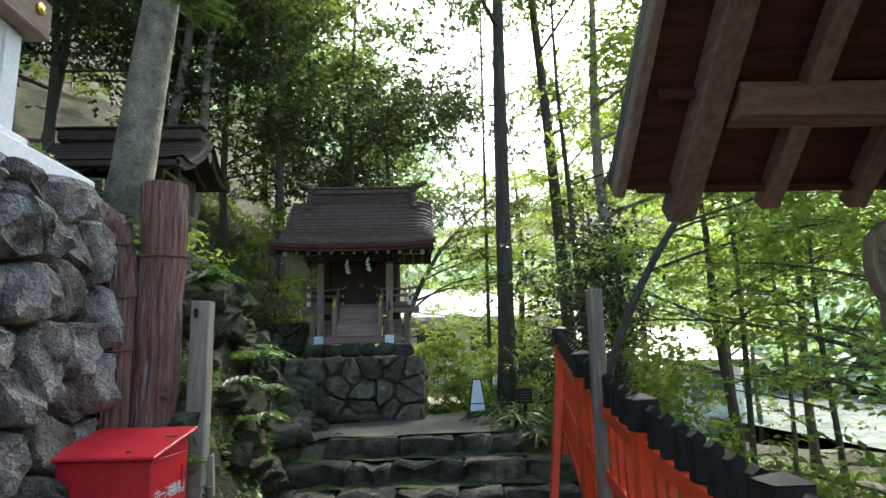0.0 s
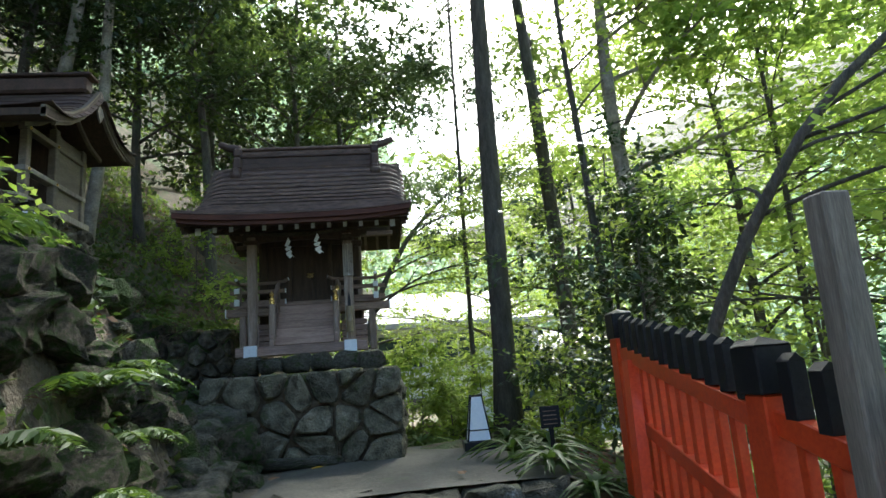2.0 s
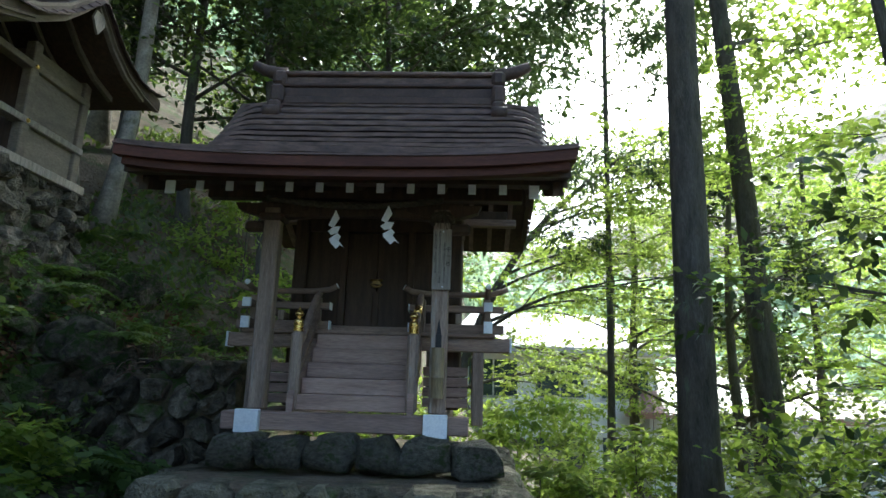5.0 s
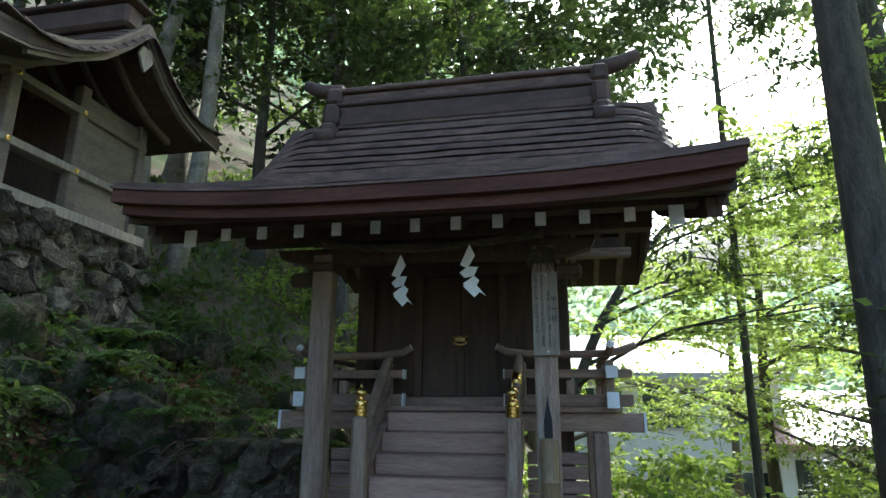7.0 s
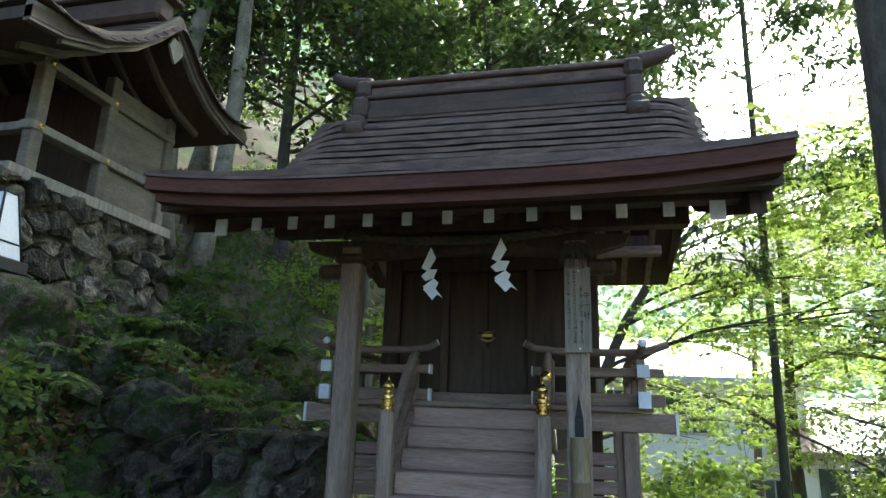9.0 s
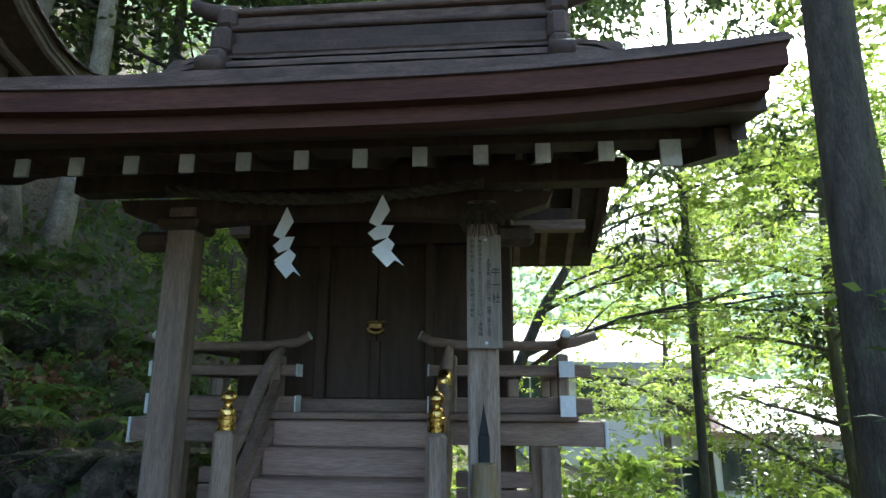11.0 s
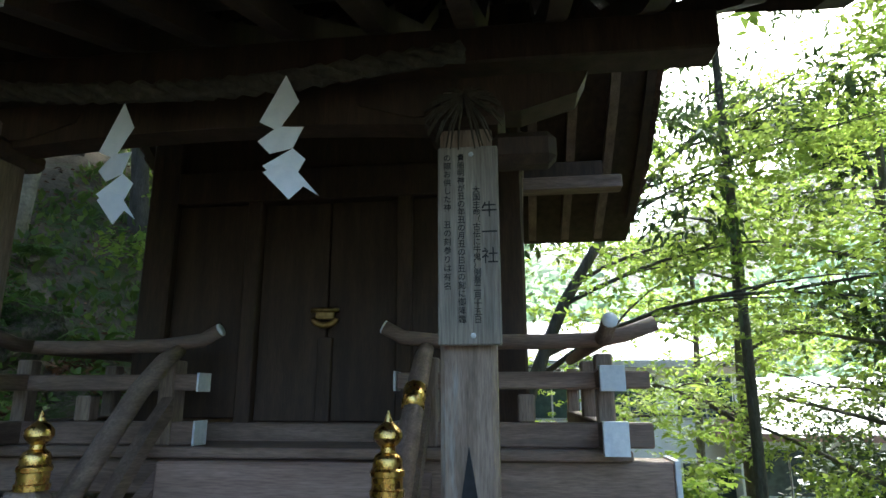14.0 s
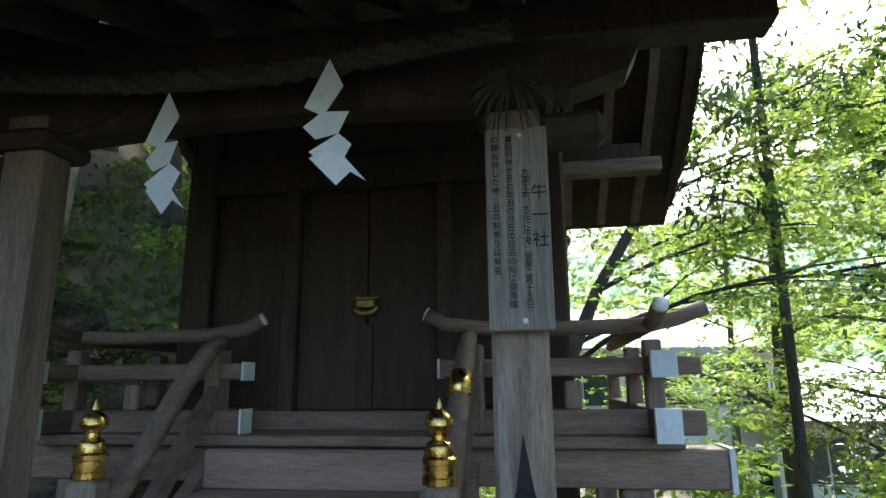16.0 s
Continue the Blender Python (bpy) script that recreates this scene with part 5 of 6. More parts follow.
sg = empty("small_black_sign", (1.22, 7.5, 0.7))
tagged(sg, "small black notice board on a short stake", "sign")
box("board", (-0.085, -0.012, 0.28), (0.085, 0.012, 0.46), M_BLACK, sg, 0.006)
box("stake", (-0.02, -0.01, -0.05), (0.02, 0.01, 0.279), M_BLACK, sg, 0.003)
for i in range(4):
    box("writing_bar", (-0.06, -0.0145, 0.31 + 0.035 * i), (0.055, -0.0125, 0.318 + 0.035 * i), M_WOODX, sg, 0)


# ---- houses in the valley ----
def house(x, y, z, w, d, h, roofmat, label, turn=0, over=0.7, rise=1.6):
    t = empty("house", (x, y, z))
    tagged(t, label, "house")
    box("wall", (-w / 2, -d / 2, -3), (w / 2, d / 2, h), M_PLASTER, t, 0.02)
    V = [(-w / 2 - over, -d / 2 - over, h - 0.1), (w / 2 + over, -d / 2 - over, h - 0.1), (w / 2 + over, d / 2 + over, h - 0.1), (-w / 2 - over, d / 2 + over, h - 0.1), (-w / 2 + 1, 0, h + rise), (w / 2 - 1, 0, h + rise)]
    V += [(a, b2, c - 0.22) for a, b2, c in V[:4]]
    F = [(0, 1, 5, 4), (1, 2, 5), (2, 3, 4, 5), (3, 0, 4), (6, 7, 1, 0), (7, 8, 2, 1), (8, 9, 3, 2), (9, 6, 0, 3), (9, 8, 7, 6)]
    mesh_from("roof", V, F, roofmat, t)
    for i in range(3):
        cx = -w / 2 + (i + 0.5) * w / 3
        for z0 in (h - 1.9, h - 4.6):
            win = box("window", (cx - 0.9, -d / 2 - 0.05, z0), (cx + 0.9, -d / 2 - 0.005, z0 + 1.3), M_GLASSDARK, t, 0.01)
            box("window_frame", (cx - 0.96, -d / 2 - 0.04, z0 - 0.08), (cx + 0.96, -d / 2 - 0.004, z0 - 0.002), M_GREYROOF, t, 0.01)
            box("window_frame", (cx - 0.03, -d / 2 - 0.08, z0), (cx + 0.03, -d / 2 - 0.052, z0 + 1.3), M_GREYROOF, t, 0.01)
    t.rotation_euler = (0, 0, radians(turn))


house(2.6, 32, 0.2, 7.5, 7, 3.4, M_GREYROOF, "white walled valley house with pale grey roof", 8)
house(10.5, 31, -2.2, 8, 7, 3.6, M_TIN, "white walled valley house with red brown roof", -6)


# ---- trees ----
def tree(base, height, r, lean=(0, 0), limbs=10, first=0.35, spread=2.5, leaves=6000, size=0.10, leaf=None, bark=None, layered=False, rise=0.35, label="", kind="broadleaf_tree", seed=0,
         puff=0.55, bend=0.25, only=None, droop=0.25, aspect=0.55, path=None):
    rr = random.Random(seed * 13 + 5)
    g = np.random.default_rng(seed + 100)
    x, y = base[0], base[1]
    z = ground_z(x, y) - 0.25 if len(base) < 3 else base[2]
    t = empty(kind, (x, y, z))
    tagged(t, label, "tree")
    pts, rad = [], []
    for k in range(13):
        f = k / 12
        w = Vector((bend * 0.5 * noise.noise((f * 2.2, seed * 1.7, 0)), bend * 0.5 * noise.noise((f * 2.2, 0, seed * 2.3)), 0))
        pts.append(Vector((lean[0] * f * height, lean[1] * f * height, f * height)) + w * height * 0.12)
        if path:
            u = f * (len(path) - 1)
            i0 = min(len(path) - 2, int(u))
            pts[-1] = Vector(path[i0]).lerp(Vector(path[i0 + 1]), u - i0) - Vector((x, y, z)) + w * 0.3
        rad.append(r * (1.0 - 0.72 * f) + r * 0.45 * max(0, 1 - f * 14))
    tubes("trunk", [(pts, rad)], bark, t, 14 if r > 0.09 else 8)
    runs, ends = [], []
    for i in range(limbs):
        f = first + (1 - first) * (i + rr.uniform(0, 0.9)) / limbs
        k = min(11, int(f * 12))
        p = pts[k].lerp(pts[k + 1], f * 12 - k)
        a = rr.uniform(0, 6.283) if only is None else rr.uniform(*only)
        ln = spread * (1.05 - 0.55 * max(0, f - first)) * rr.uniform(0.65, 1.15)
        e = p + Vector((math.cos(a) * ln, math.sin(a) * ln, rise * ln * rr.uniform(0.4, 1.3)))
        m = p.lerp(e, 0.5) + Vector((rr.uniform(-0.1, 0.1) * ln, rr.uniform(-0.1, 0.1) * ln, rr.uniform(0.0, 0.22) * ln))
        q = bez(p, m, e, 7)
        r0 = rad[k] * 0.42
        runs.append((q, [r0 * (1 - 0.8 * j / 6) for j in range(7)]))
        ends += [(v, ln) for v in q[3:]]
        for j in range(4):
            s = q[2 + j]
            b = a + rr.uniform(-1.2, 1.2)
            l2 = ln * rr.uniform(0.25, 0.5)
            e2 = s + Vector((math.cos(b) * l2, math.sin(b) * l2, rise * l2 * rr.uniform(-0.4, 1.2)))
            q2 = bez(s, s.lerp(e2, 0.5) + Vector((0, 0, 0.08 * l2)), e2, 4)
            runs.append((q2, [r0 * 0.4, r0 * 0.3, r0 * 0.2, r0 * 0.1]))
            ends += [(v, ln) for v in q2[1:]]
    if runs:
        tagged(tubes("limb", runs, bark, t, 6), kind="stuff")
    if ends and leaves:
        E = np.array([tuple(v) for v, _ in ends])
        S = np.array([l for _, l in ends])
        # twigs first, then leaves along each twig, so that sprays and gaps appear
        tw = max(1, leaves // 14)
        i = g.integers(0, len(E), tw)
        sp = np.array([1, 1, 0.22 if layered else 0.7])
        c0 = E[i] + g.normal(0, 1, (tw, 3)) * sp * (puff * 0.32 * S[i])[:, None]
        dr = g.normal(0, 1, (tw, 3)) * np.array([1, 1, 0.25 if layered else 0.6])
        dr /= np.linalg.norm(dr, axis=1, keepdims=True)
        j = np.repeat(np.arange(tw), 14)
        n = len(j)
        u = g.uniform(0, 1, n)[:, None]
        c = c0[j] + dr[j] * u * size * 4.5 + g.normal(0, size * 0.35, (n, 3)) * (np.array([1, 1, 0.4]) if layered else 1)
        out = dr[j] + g.normal(0, 0.8, (n, 3)) * np.array([1, 1, 0.3 if layered else 0.7])
        tagged(leaf_mesh("foliage", c, out, np.full(n, size), leaf, t, aspect, droop), kind="stuff")
    return t


DARKLAB = "tall forest tree with dark green evergreen leaves"
MAPLAB = "maple with thin dark branches and layered bright green leaves"
# the large straight trunks beside the shrine
tree((1.30, 9.85), 15, 0.15, (0.022, 0), 10, 0.45, 2.6, 13000, 0.12, M_MIXED, M_BARK, False, 0.4, "straight dark trunked tree beside the shrine", "cedar_tree", 1, bend=0.05)
tree((3.0, 12.0), 15, 0.15, (-0.045, 0.01), 10, 0.42, 2.6, 13000, 0.12, M_MIXED, M_BARK, False, 0.4, "straight trunked tree on the valley edge", "broadleaf_tree", 2, bend=0.1)
tree((2.75, 9.0), 9, 0.13, (0.02, 0.02), 10, 0.4, 2.4, 12000, 0.09, M_MAPLE, M_PALEBARK, True, 0.5, "pale barked tree with forked crown", "broadleaf_tree", 3, bend=0.5, only=(-1.2, 0.9))
tree((1.35, 12.6), 12, 0.046, (0.012, 0), 20, 0.28, 1.2, 13000, 0.09, M_NEEDLE, M_BARK, False, 0.1, "slender young conifer with drooping needles", "conifer_tree", 4, bend=0.05, aspect=0.3, droop=0.5)
# maples
tree((1.62, 6.3), 3.0, 0.055, (0, 0), 12, 0.42, 2.3, 13000, 0.06, M_MAPLE, M_BARK, True, 0.22, MAPLAB, "maple_tree", 5, bend=0.3, only=(-1.2, 1.3),
     path=((1.62, 6.3, 0.2), (1.72, 6.15, 0.9), (1.9, 6.0, 1.6), (2.14, 5.8, 2.2), (2.38, 5.56, 2.69), (2.75, 5.3, 3.2), (3.3, 5.1, 3.5), (4.2, 4.9, 3.8)))
tree((2.35, 8.6), 7.5, 0.06, (-0.02, 0), 9, 0.5, 2.0, 6000, 0.075, M_MAPLE, M_BARK, True, 0.7, MAPLAB, "maple_tree", 11, bend=0.6, only=(-1.2, 0.9))
tree((-0.7, 13.0, 0.8), 4.5, 0.075, (0, 0), 11, 0.12, 2.6, 20000, 0.052, M_MAPLE, M_BARK, True, 0.22, MAPLAB, "maple_tree", 6, bend=0.3, only=(-0.9, 0.9),
     path=((-0.7, 13, 0.8), (-0.37, 13, 2.3), (0.0, 13, 3.2), (0.43, 13, 3.9), (1.0, 12.9, 4.5), (1.8, 12.8, 5.1)))
tree((3.4, 14.5), 6.5, 0.1, (0.05, 0.0), 14, 0.2, 3.0, 18000, 0.062, M_MAPLE, M_BARK, True, 0.3, MAPLAB, "maple_tree", 7, bend=0.5)
tree((5.0, 10.0), 6.5, 0.1, (-0.05, 0.0), 14, 0.3, 3.0, 14000, 0.075, M_MAPLE, M_BARK, True, 0.25, MAPLAB, "maple_tree", 8, bend=0.5)
tree((5.2, 6.0), 6.5, 0.1, (-0.05, 0.0), 14, 0.35, 2.8, 10000, 0.075, M_MAPLE, M_BARK, True, 0.25, MAPLAB, "maple_tree", 9, bend=0.5)
tree((2.8, 17), 7.5, 0.11, (0.0, 0.0), 14, 0.3, 3.0, 14000, 0.075, M_MAPLE, M_BARK, True, 0.3, MAPLAB, "maple_tree", 10)
# evergreen shrubs by the fence end
for i, (x, y, h, sp) in enumerate(((2.2, 8.3, 3.4, 0.9), (2.1, 7.4, 2.6, 0.65), (2.8, 8.9, 3.0, 0.8))):
    tree((x, y), h, 0.025, (0.03, 0), 12, 0.2, sp, 2600, 0.075, M_EVER, M_BARK, False, 0.5, "evergreen shrub with small glossy dark leaves", "evergreen_shrub", 20 + i, bend=0.5)
# left hill
tree((-2.75, 5.6), 9, 0.21, (0.07, 0.02), 10, 0.42, 2.8, 11000, 0.09, M_EVER, M_LICHENBARK, False, 0.3, "mossy trunked tree behind the retaining wall", "broadleaf_tree", 30, bend=0.5)
tree((-5.0, 11.8), 9, 0.13, (0.02, 0.02), 9, 0.5, 2.6, 8000, 0.11, M_MIXED, M_PALEBARK, False, 0.3, "pale lichened tree beside the upper shrine", "broadleaf_tree", 31, bend=0.5)
tree((-6.3, 14.1), 8, 0.16, (0.05, 0.0), 6, 0.6, 2.0, 4000, 0.11, M_MIXED, M_PALEBARK, False, 0.3, "pale lichened tree on the slope behind the shrine", "broadleaf_tree", 33, bend=0.7)
tree((-4.7, 12.0), 9, 0.11, (0.07, 0.0), 9, 0.5, 2.4, 7000, 0.11, M_MIXED, M_PALEBARK, False, 0.3, "pale lichened tree beside the upper shrine", "broadleaf_tree", 32, bend=0.5)
for i, (x, y, h, sp, m) in enumerate(((-2.9, 12.9, 7.5, 2.2, M_EVER), (-1.6, 13.4, 6.5, 2.3, M_EVER), (-3.6, 14.5, 8, 2.6, M_MIXED), (-0.6, 15.2, 8.5, 2.4, M_EVER), (-5.8, 14.0, 8, 2.6, M_EVER), (-2.2, 16.5, 9, 2.8, M_MIXED), (-7.2, 11.5, 8, 2.8, M_EVER),
                                     (-7.5, 16, 9, 3, M_MIXED), (-4.8, 18, 9, 3, M_MIXED), (-1.0, 19, 10, 3, M_MIXED), (-10, 14, 9, 3.2, M_MIXED), (-9, 20, 10, 3.5, M_MIXED), (-6.2, 6.5, 8, 2.6, M_EVER), (-6.5, 9, 8, 2.4, M_EVER), (-4.9, 7.0, 7, 2.0, M_EVER), (-5.8, 12.4, 8, 2.6, M_EVER), (-8.2, 13.0, 9, 3.0, M_EVER), (-4.3, 13.3, 6.5, 2.0, M_EVER))):
    tree((x, y), h, 0.06 + 0.006 * h, (rr0 := ((i * 37) % 11 - 5) * 0.012, 0.0), 13, 0.5 if i in (0, 1, 3) else 0.25, sp, 6000 if i in (0, 1, 3) else 9500, 0.11 if y < 15 else 0.15, m, M_BARK, i % 3 == 1, 0.3, DARKLAB if m is M_EVER else "leafy broadleaf tree on the forest slope", "broadleaf_tree", 40 + i, bend=0.4)
# low maple sprays beyond the fence, taller crowns above them, one dark evergreen down the slope
for i, (x, y, h, sp, n) in enumerate(((3.8, 4.6, 4.2, 1.9, 3500), (5.0, 7.6, 4.5, 2.0, 5000), (3.5, 2.9, 3.4, 1.6, 2500), (6.6, 6.6, 5.5, 2.4, 5500), (4.6, 8.8, 8.5, 2.6, 8000), (6.8, 11.8, 9.5, 3.0, 9000))):
    tree((x, y), h, 0.05, (0.02, 0), 14, 0.2 if h < 6 else 0.45, sp, n, 0.07 if h < 6 else 0.085, M_MAPLE, M_BARK, True, 0.2, MAPLAB, "maple_tree", 160 + i, bend=0.5)
tree((4.7, 16.5), 7.5, 0.09, (0, 0), 18, 0.12, 1.7, 11000, 0.11, M_EVER, M_BARK, False, 0.4, DARKLAB, "evergreen_tree", 170, bend=0.3)
# valley trees
for i, (x, y, h, sp) in enumerate(((7.5, 9, 8, 2.8), (8.5, 13.5, 9, 3), (6.2, 17, 9, 3), (9.5, 19, 9, 3.2), (10.5, 10.5, 9, 3), (9.0, 5.5, 9, 2.8), (13, 24, 9, 3.5), (3.5, 22, 8, 3))):
    tree((x, y), h, 0.11, (0.01, 0.0), 13, 0.35, sp, 9000, 0.11, M_MAPLE, M_BARK, True, 0.25, "bright green valley tree with layered leaves", "broadleaf_tree", 70 + i, bend=0.3)


# far woods on the opposite slopes, unseen clumps behind the start, and undergrowth
def far_woods():
    c, o = [], []
    g = np.random.default_rng(3)
    n = 2200
    for k in range(n):
        # every ninth clump stands out of view behind the path, added to cut light
        if k % 9 == 0:
            x, y = g.uniform(-40, 21), g.uniform(-30, -9)
        elif k % 2:
            x, y = 26 + 34 * g.uniform(0, 1) ** 1.5, g.uniform(-15, 70)
        else:
            x, y = g.uniform(-30, 40), 24 + 60 * g.uniform(0, 1) ** 1.4
            if -2 < x < 24 and y < 42:
                continue
        z = ground_z(x, y)
        h = g.uniform(1.5, 6)
        p = np.array([x, y, z + h]) + g.normal(0, 1, (34, 3)) * np.array([1.8, 1.8, 1.6])
        c.append(p)
        o.append(g.normal(0, 1, (34, 3)))
    c, o = np.concatenate(c), np.concatenate(o)
    # leaf colour already holds the haze of distance
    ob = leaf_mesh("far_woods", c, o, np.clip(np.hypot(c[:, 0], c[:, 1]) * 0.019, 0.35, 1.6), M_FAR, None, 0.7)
    tagged(ob, "distant green woods, paled for haze, on the slopes and unseen behind the start", "woods", kind="stuff")


far_woods()


def fern(x, y, z, n, ln, turn0, mat, label, name="fern", seed=0, wide=0.35):
    t = empty(name, (x, y, z))
    tagged(t, label, "plant")
    g = np.random.default_rng(seed)
    C, D, S = [], [], []
    for k in range(n):
        a = turn0 + g.uniform(-1.6, 1.6)
        l = ln * g.uniform(0.7, 1.2)
        for j in range(22):
            f = (j + 1) / 22
            p = np.array([math.cos(a) * l * f, math.sin(a) * l * f, l * (0.75 * f - 0.85 * f * f)])
            for sgn in (-1, 1):
                C.append(p)
                D.append([-sgn * math.sin(a) + 0.4 * math.cos(a), sgn * math.cos(a) + 0.4 * math.sin(a), -0.2])
                S.append(l * wide * (1 - f) ** 0.7 * min(1, f * 5) + 0.01)
    leaf_mesh("frond", np.array(C), np.array(D), np.array(S), mat, t, 0.22, 0.15)
    return t


def grassy(x, y, z, n, ln, mat, label, seed, w=0.07):
    t = empty("strap_leaf_clump", (x, y, z))
    tagged(t, label, "plant")
    r = random.Random(seed)
    V, F = [], []
    for k in range(n):
        a, l = r.uniform(0, 6.283), ln * r.uniform(0.6, 1.2)
        d = Vector((math.cos(a), math.sin(a), 0))
        s = Vector((-d.y, d.x, 0)) * w * 0.5 * r.uniform(0.6, 1.1)
        o = len(V)
        hgt = r.uniform(0.5, 1.1)
        for j in range(7):
            f = j / 6
            p = d * l * (0.15 * f + 0.75 * f * f) + Vector((0, 0, l * hgt * (1.25 * f - 1.15 * f * f)))
            ww = (1 - f) ** 0.6 * min(1, 0.4 + 2 * f)
            V += [p - s * ww, p + Vector((0, 0, -0.006)), p + s * ww]
        for j in range(6):
            q = o + j * 3
            F += [(q, q + 1, q + 4, q + 3), (q + 1, q + 2, q + 5, q + 4)]
    mesh_from("blades", V, F, mat, t, True)


FL = "green fern with arching feathery fronds on the bank"
k = 0
for x, y, dz in ((-1.75, 4.55, 0.1), (-1.95, 5.3, 0.1), (-1.7, 6.2, 0.05), (-2.4, 6.0, 0.1), (-2.3, 7.4, 0.1), (-2.9, 7.2, 0.1), (-2.8, 8.3, 0.1), (-3.3, 8.9, 0.1), (-2.6, 9.2, 0.1), (-3.4, 9.6, 0.1), (-3.0, 11.0, 0.1),
                 (-3.7, 11.4, 0.1), (-2.4, 11.4, 0.1), (-2.2, 8.8, 0.05), (-1.55, 5.7, 0.05), (-3.9, 8.3, 0.1), (-1.9, 10.9, 0.1), (-4.2, 11.9, 0.1), (-1.72, 4.15, 2.2), (-3.1, 10.3, 0.1), (-2.0, 4.9, 0.4), (-2.5, 8.6, 0.1), (-3.0, 8.7, 0.15), (-3.5, 8.2, 0.1), (-2.9, 9.55, 0.1), (-3.6, 9.1, 0.1), (-2.3, 9.6, 0.05), (-3.3, 7.6, 0.1), (-2.0, 9.7, 0.05), (-2.7, 10.1, 0.1), (-3.7, 10.2, 0.1), (-1.45, 4.5, 0.5), (-1.4, 5.0, 0.4), (-1.5, 5.4, 0.5)):
    fern(x, y, ground_z(x, y) + dz, 7, 0.34 if k % 3 else 0.46, -0.6, M_FERN, FL, "fern", k)
    k += 1
fern(-1.55, 3.75, 0.95, 8, 0.3, -0.3, M_FERN, FL, "fern", 60)
def broad_plant(x, y, z, seed):
    t = empty("broad_leaf_plant", (x, y, z))
    tagged(t, "low plant with broad dark green leaves on the bank", "plant", "broad leaf plants on the bank")
    g = np.random.default_rng(seed + 900)
    n = 46
    a = g.uniform(0, 6.283, n)
    rr = g.uniform(0.03, 0.24, n)
    C = np.stack([np.cos(a) * rr, np.sin(a) * rr, g.uniform(0.03, 0.2, n)], 1)
    D = np.stack([np.cos(a) + 0.5, np.sin(a) - 0.6, g.normal(-0.1, 0.3, n)], 1)
    leaf_mesh("leaves", C, D, np.full(n, 0.1), M_FERN, t, 0.62, 0.3)
    tubes("stalks", [([(0, 0, -0.05), tuple(c * 0.6), tuple(c)], [0.004, 0.003, 0.002]) for c in C[::3]], M_FERN, t, 4)


for i in range(30):
    px, py = -2.0 - 1.7 * ((i * 0.618) % 1), 7.2 + 2.15 * ((i * 0.377 + 0.1) % 1)
    broad_plant(px, py, ground_z(px, py) + 0.03, i)
GL = "clump of arching strap shaped green leaves"
for i, (x, y) in enumerate(((0.95, 6.6), (1.1, 7.0), (0.85, 7.4), (1.2, 7.6), (1.0, 8.3), (1.25, 8.7), (1.35, 9.2), (0.4, 9.6), (0.2, 9.0), (1.15, 6.3), (-3.9, 11.2), (-3.4, 11.7), (-4.4, 11.4), (-2.8, 11.7))):
    grassy(x, y, ground_z(x, y) + 0.02, 34, 0.42, M_FERN, GL, i)
for i, (x, y, h, sp) in enumerate(((-2.6, 8.1, 0.5, 0.3), (-3.2, 8.4, 0.55, 0.3), (-2.2, 5.2, 0.5, 0.3), (-2.9, 9.1, 0.4, 0.3), (0.7, 10.4, 1.0, 0.5), (0.4, 11.4, 1.2, 0.7), (1.2, 11.0, 1.2, 0.6), (0.9, 12.0, 1.4, 0.7), (1.9, 9.4, 1.2, 0.6), (2.2, 10.2, 1.5, 0.7), (0.3, 12.8, 1.4, 0.8),
                                  (-1.2, 11.8, 1.6, 0.9), (-2.2, 12.2, 1.8, 0.9), (-3.2, 12.8, 1.8, 0.9), (2.6, 7.5, 1.6, 0.7), (2.4, 6.3, 1.4, 0.7), (2.2, 5.0, 1.2, 0.6), (2.3, 3.6, 1.2, 0.6), (3.0, 9.9, 2.0, 0.9), (3.2, 11.5, 2.2, 1.0), (1.5, 14.6, 1.8, 0.9), (2.6, 15.2, 2.0, 1.0), (3.8, 16.0, 2.2, 1.1))):
    tree((x, y), h, 0.012, (0, 0), 9, 0.1, sp, 1800, 0.055 if h < 1 else 0.075, M_MIXED if i in (1, 3) else M_MAPLE, M_BARK, i % 2 == 0, 0.6, "low leafy bush in the undergrowth", "bush", 120 + i, bend=0.5)


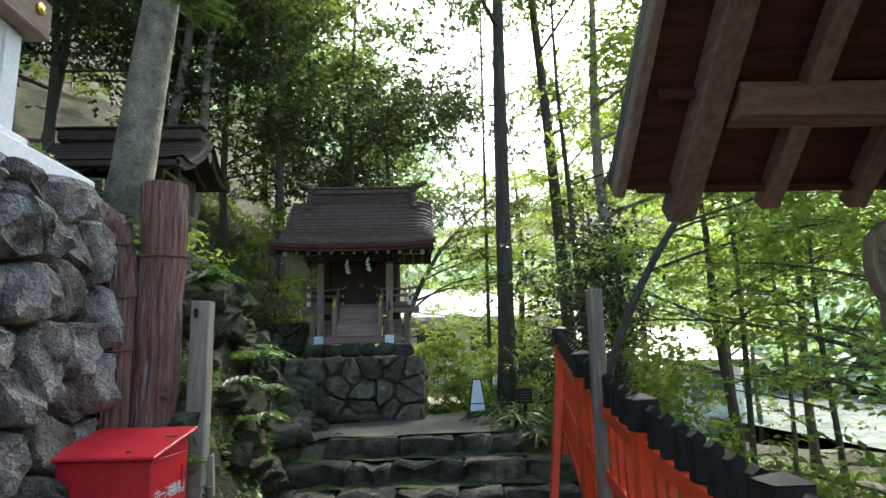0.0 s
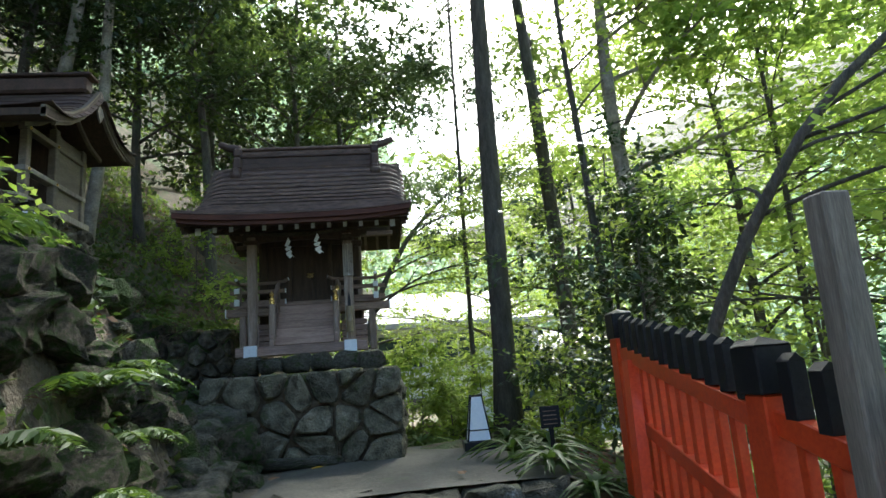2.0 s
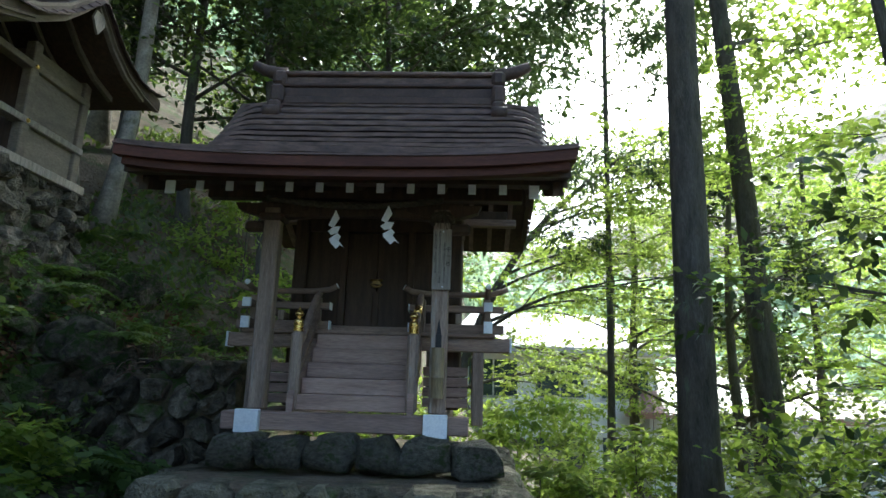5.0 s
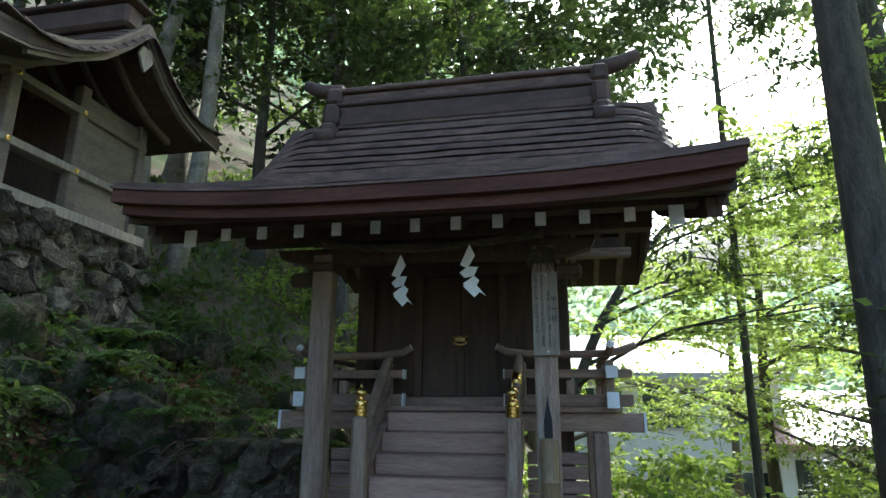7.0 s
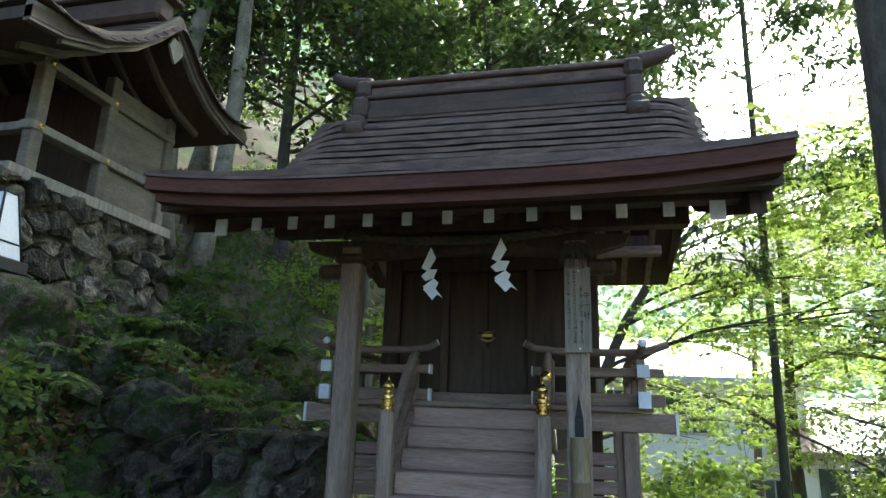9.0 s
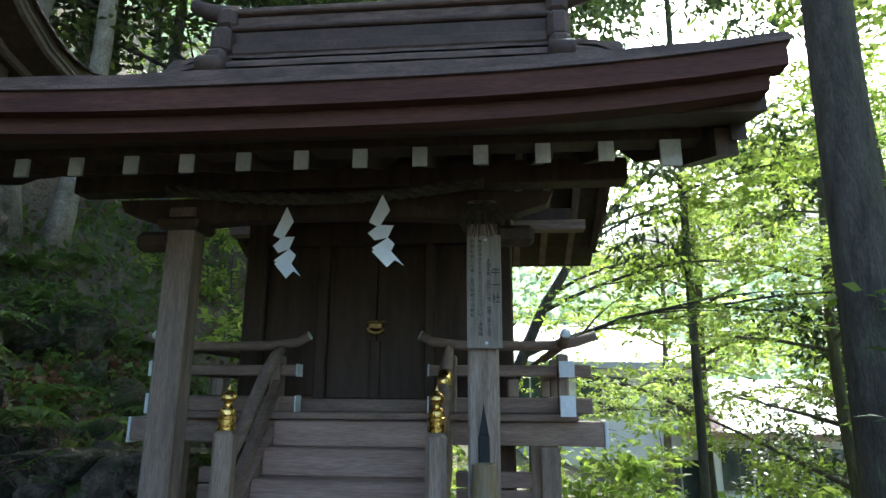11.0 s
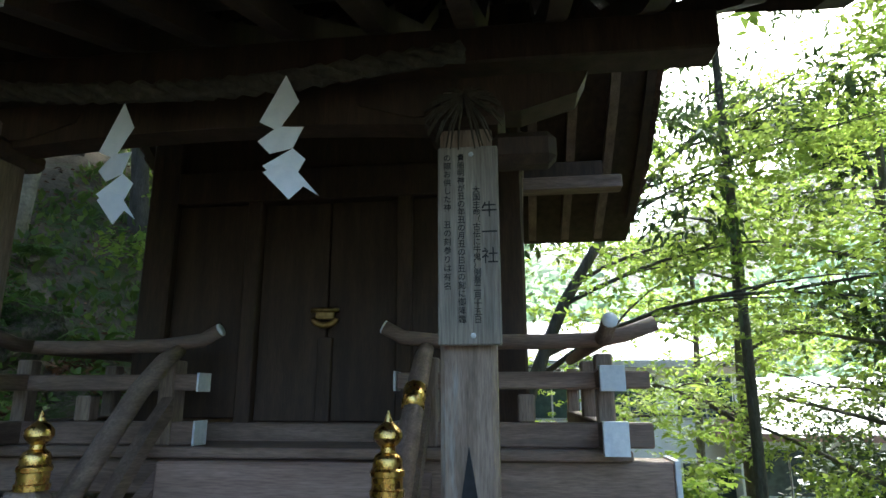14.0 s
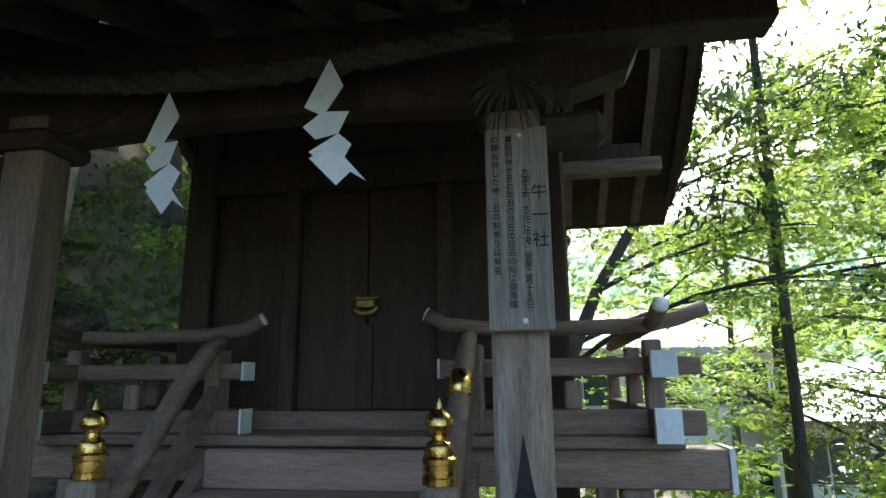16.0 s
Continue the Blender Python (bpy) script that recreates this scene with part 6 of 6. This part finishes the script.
def scatter():
    g = np.random.default_rng(12)
    P, Q = [], []
    while len(P) < 9000:
        x, y = g.uniform(-5.5, 4), g.uniform(3.8, 16)
        if -1.4 < x < 1.3 and y < 10.6:
            continue
        P.append((x, y, ground_z(x, y) + 0.015))
    P = np.array(P)
    tagged(leaf_mesh("leaf_litter", P, g.normal(0, 1, P.shape) * np.array([1, 1, 0.25]), np.full(len(P), 0.07), M_LITTER, None, 0.5), "brown fallen leaves on the bank", "leaf litter", kind="stuff")
    G = []
    while len(G) < 40000:
        x, y = g.uniform(-6.5, 9), g.uniform(-1, 18)
        if x < 1.4 and y < 3.9:
            continue
        if (-1.42 < x < 1.25 and y < 10.6) or noise.noise((x * 0.8, y * 0.8, 5)) < -0.15:
            continue
        G.append((x, y, ground_z(x, y) + 0.01))
    G = np.array(G)
    D = g.normal(0, 0.6, G.shape)
    D[:, 2] = np.abs(D[:, 2]) + 0.5
    tagged(leaf_mesh("ground_cover", G, D, np.full(len(G), 0.095), M_MIXED, None, 0.6), "low green ground cover on the slope", "undergrowth", kind="stuff")


scatter()


def creepers():
    g = np.random.default_rng(21)
    P, D = [], []
    while len(P) < 20000:
        x, y = g.uniform(-4.2, -1.22), g.uniform(4.0, 11.6)
        if noise.noise((x * 1.6, y * 1.6, 9)) < -0.12 or (x > -1.9 and y > 6.4) or (y > 9.7 and x > -1.9):
            continue
        P.append((x, y, ground_z(x, y) + g.uniform(0, 0.16)))
        D.append((g.uniform(0.1, 1), g.uniform(-0.9, 0.4), g.uniform(-0.5, 0.5)))
    tagged(leaf_mesh("bank_creepers", np.array(P), np.array(D), np.full(len(P), 0.06), M_FERN, None, 0.6), "small green creeping plants over the bank", "undergrowth", kind="stuff")


creepers()
for i, (x, y, z) in enumerate(((-0.72, 7.55, 0.822), (-1.0, 7.2, 0.82), (0.35, 6.7, 0.82))):
    V = [(-0.05, -0.02, 0), (0, -0.035, 0.008), (0.055, 0, 0.004), (0, 0.035, 0.01), (-0.045, 0.02, 0.002)]
    ob = mesh_from("fallen_leaf", V, [(0, 1, 2), (0, 2, 3), (0, 3, 4)], M_YELLOW if i == 0 else M_LITTER)
    ob.matrix_world = pose(x, y, z, 0, 0, 40 * i)
    tagged(ob, "fallen leaf lying on the earth landing", "leaf", "fallen leaves")
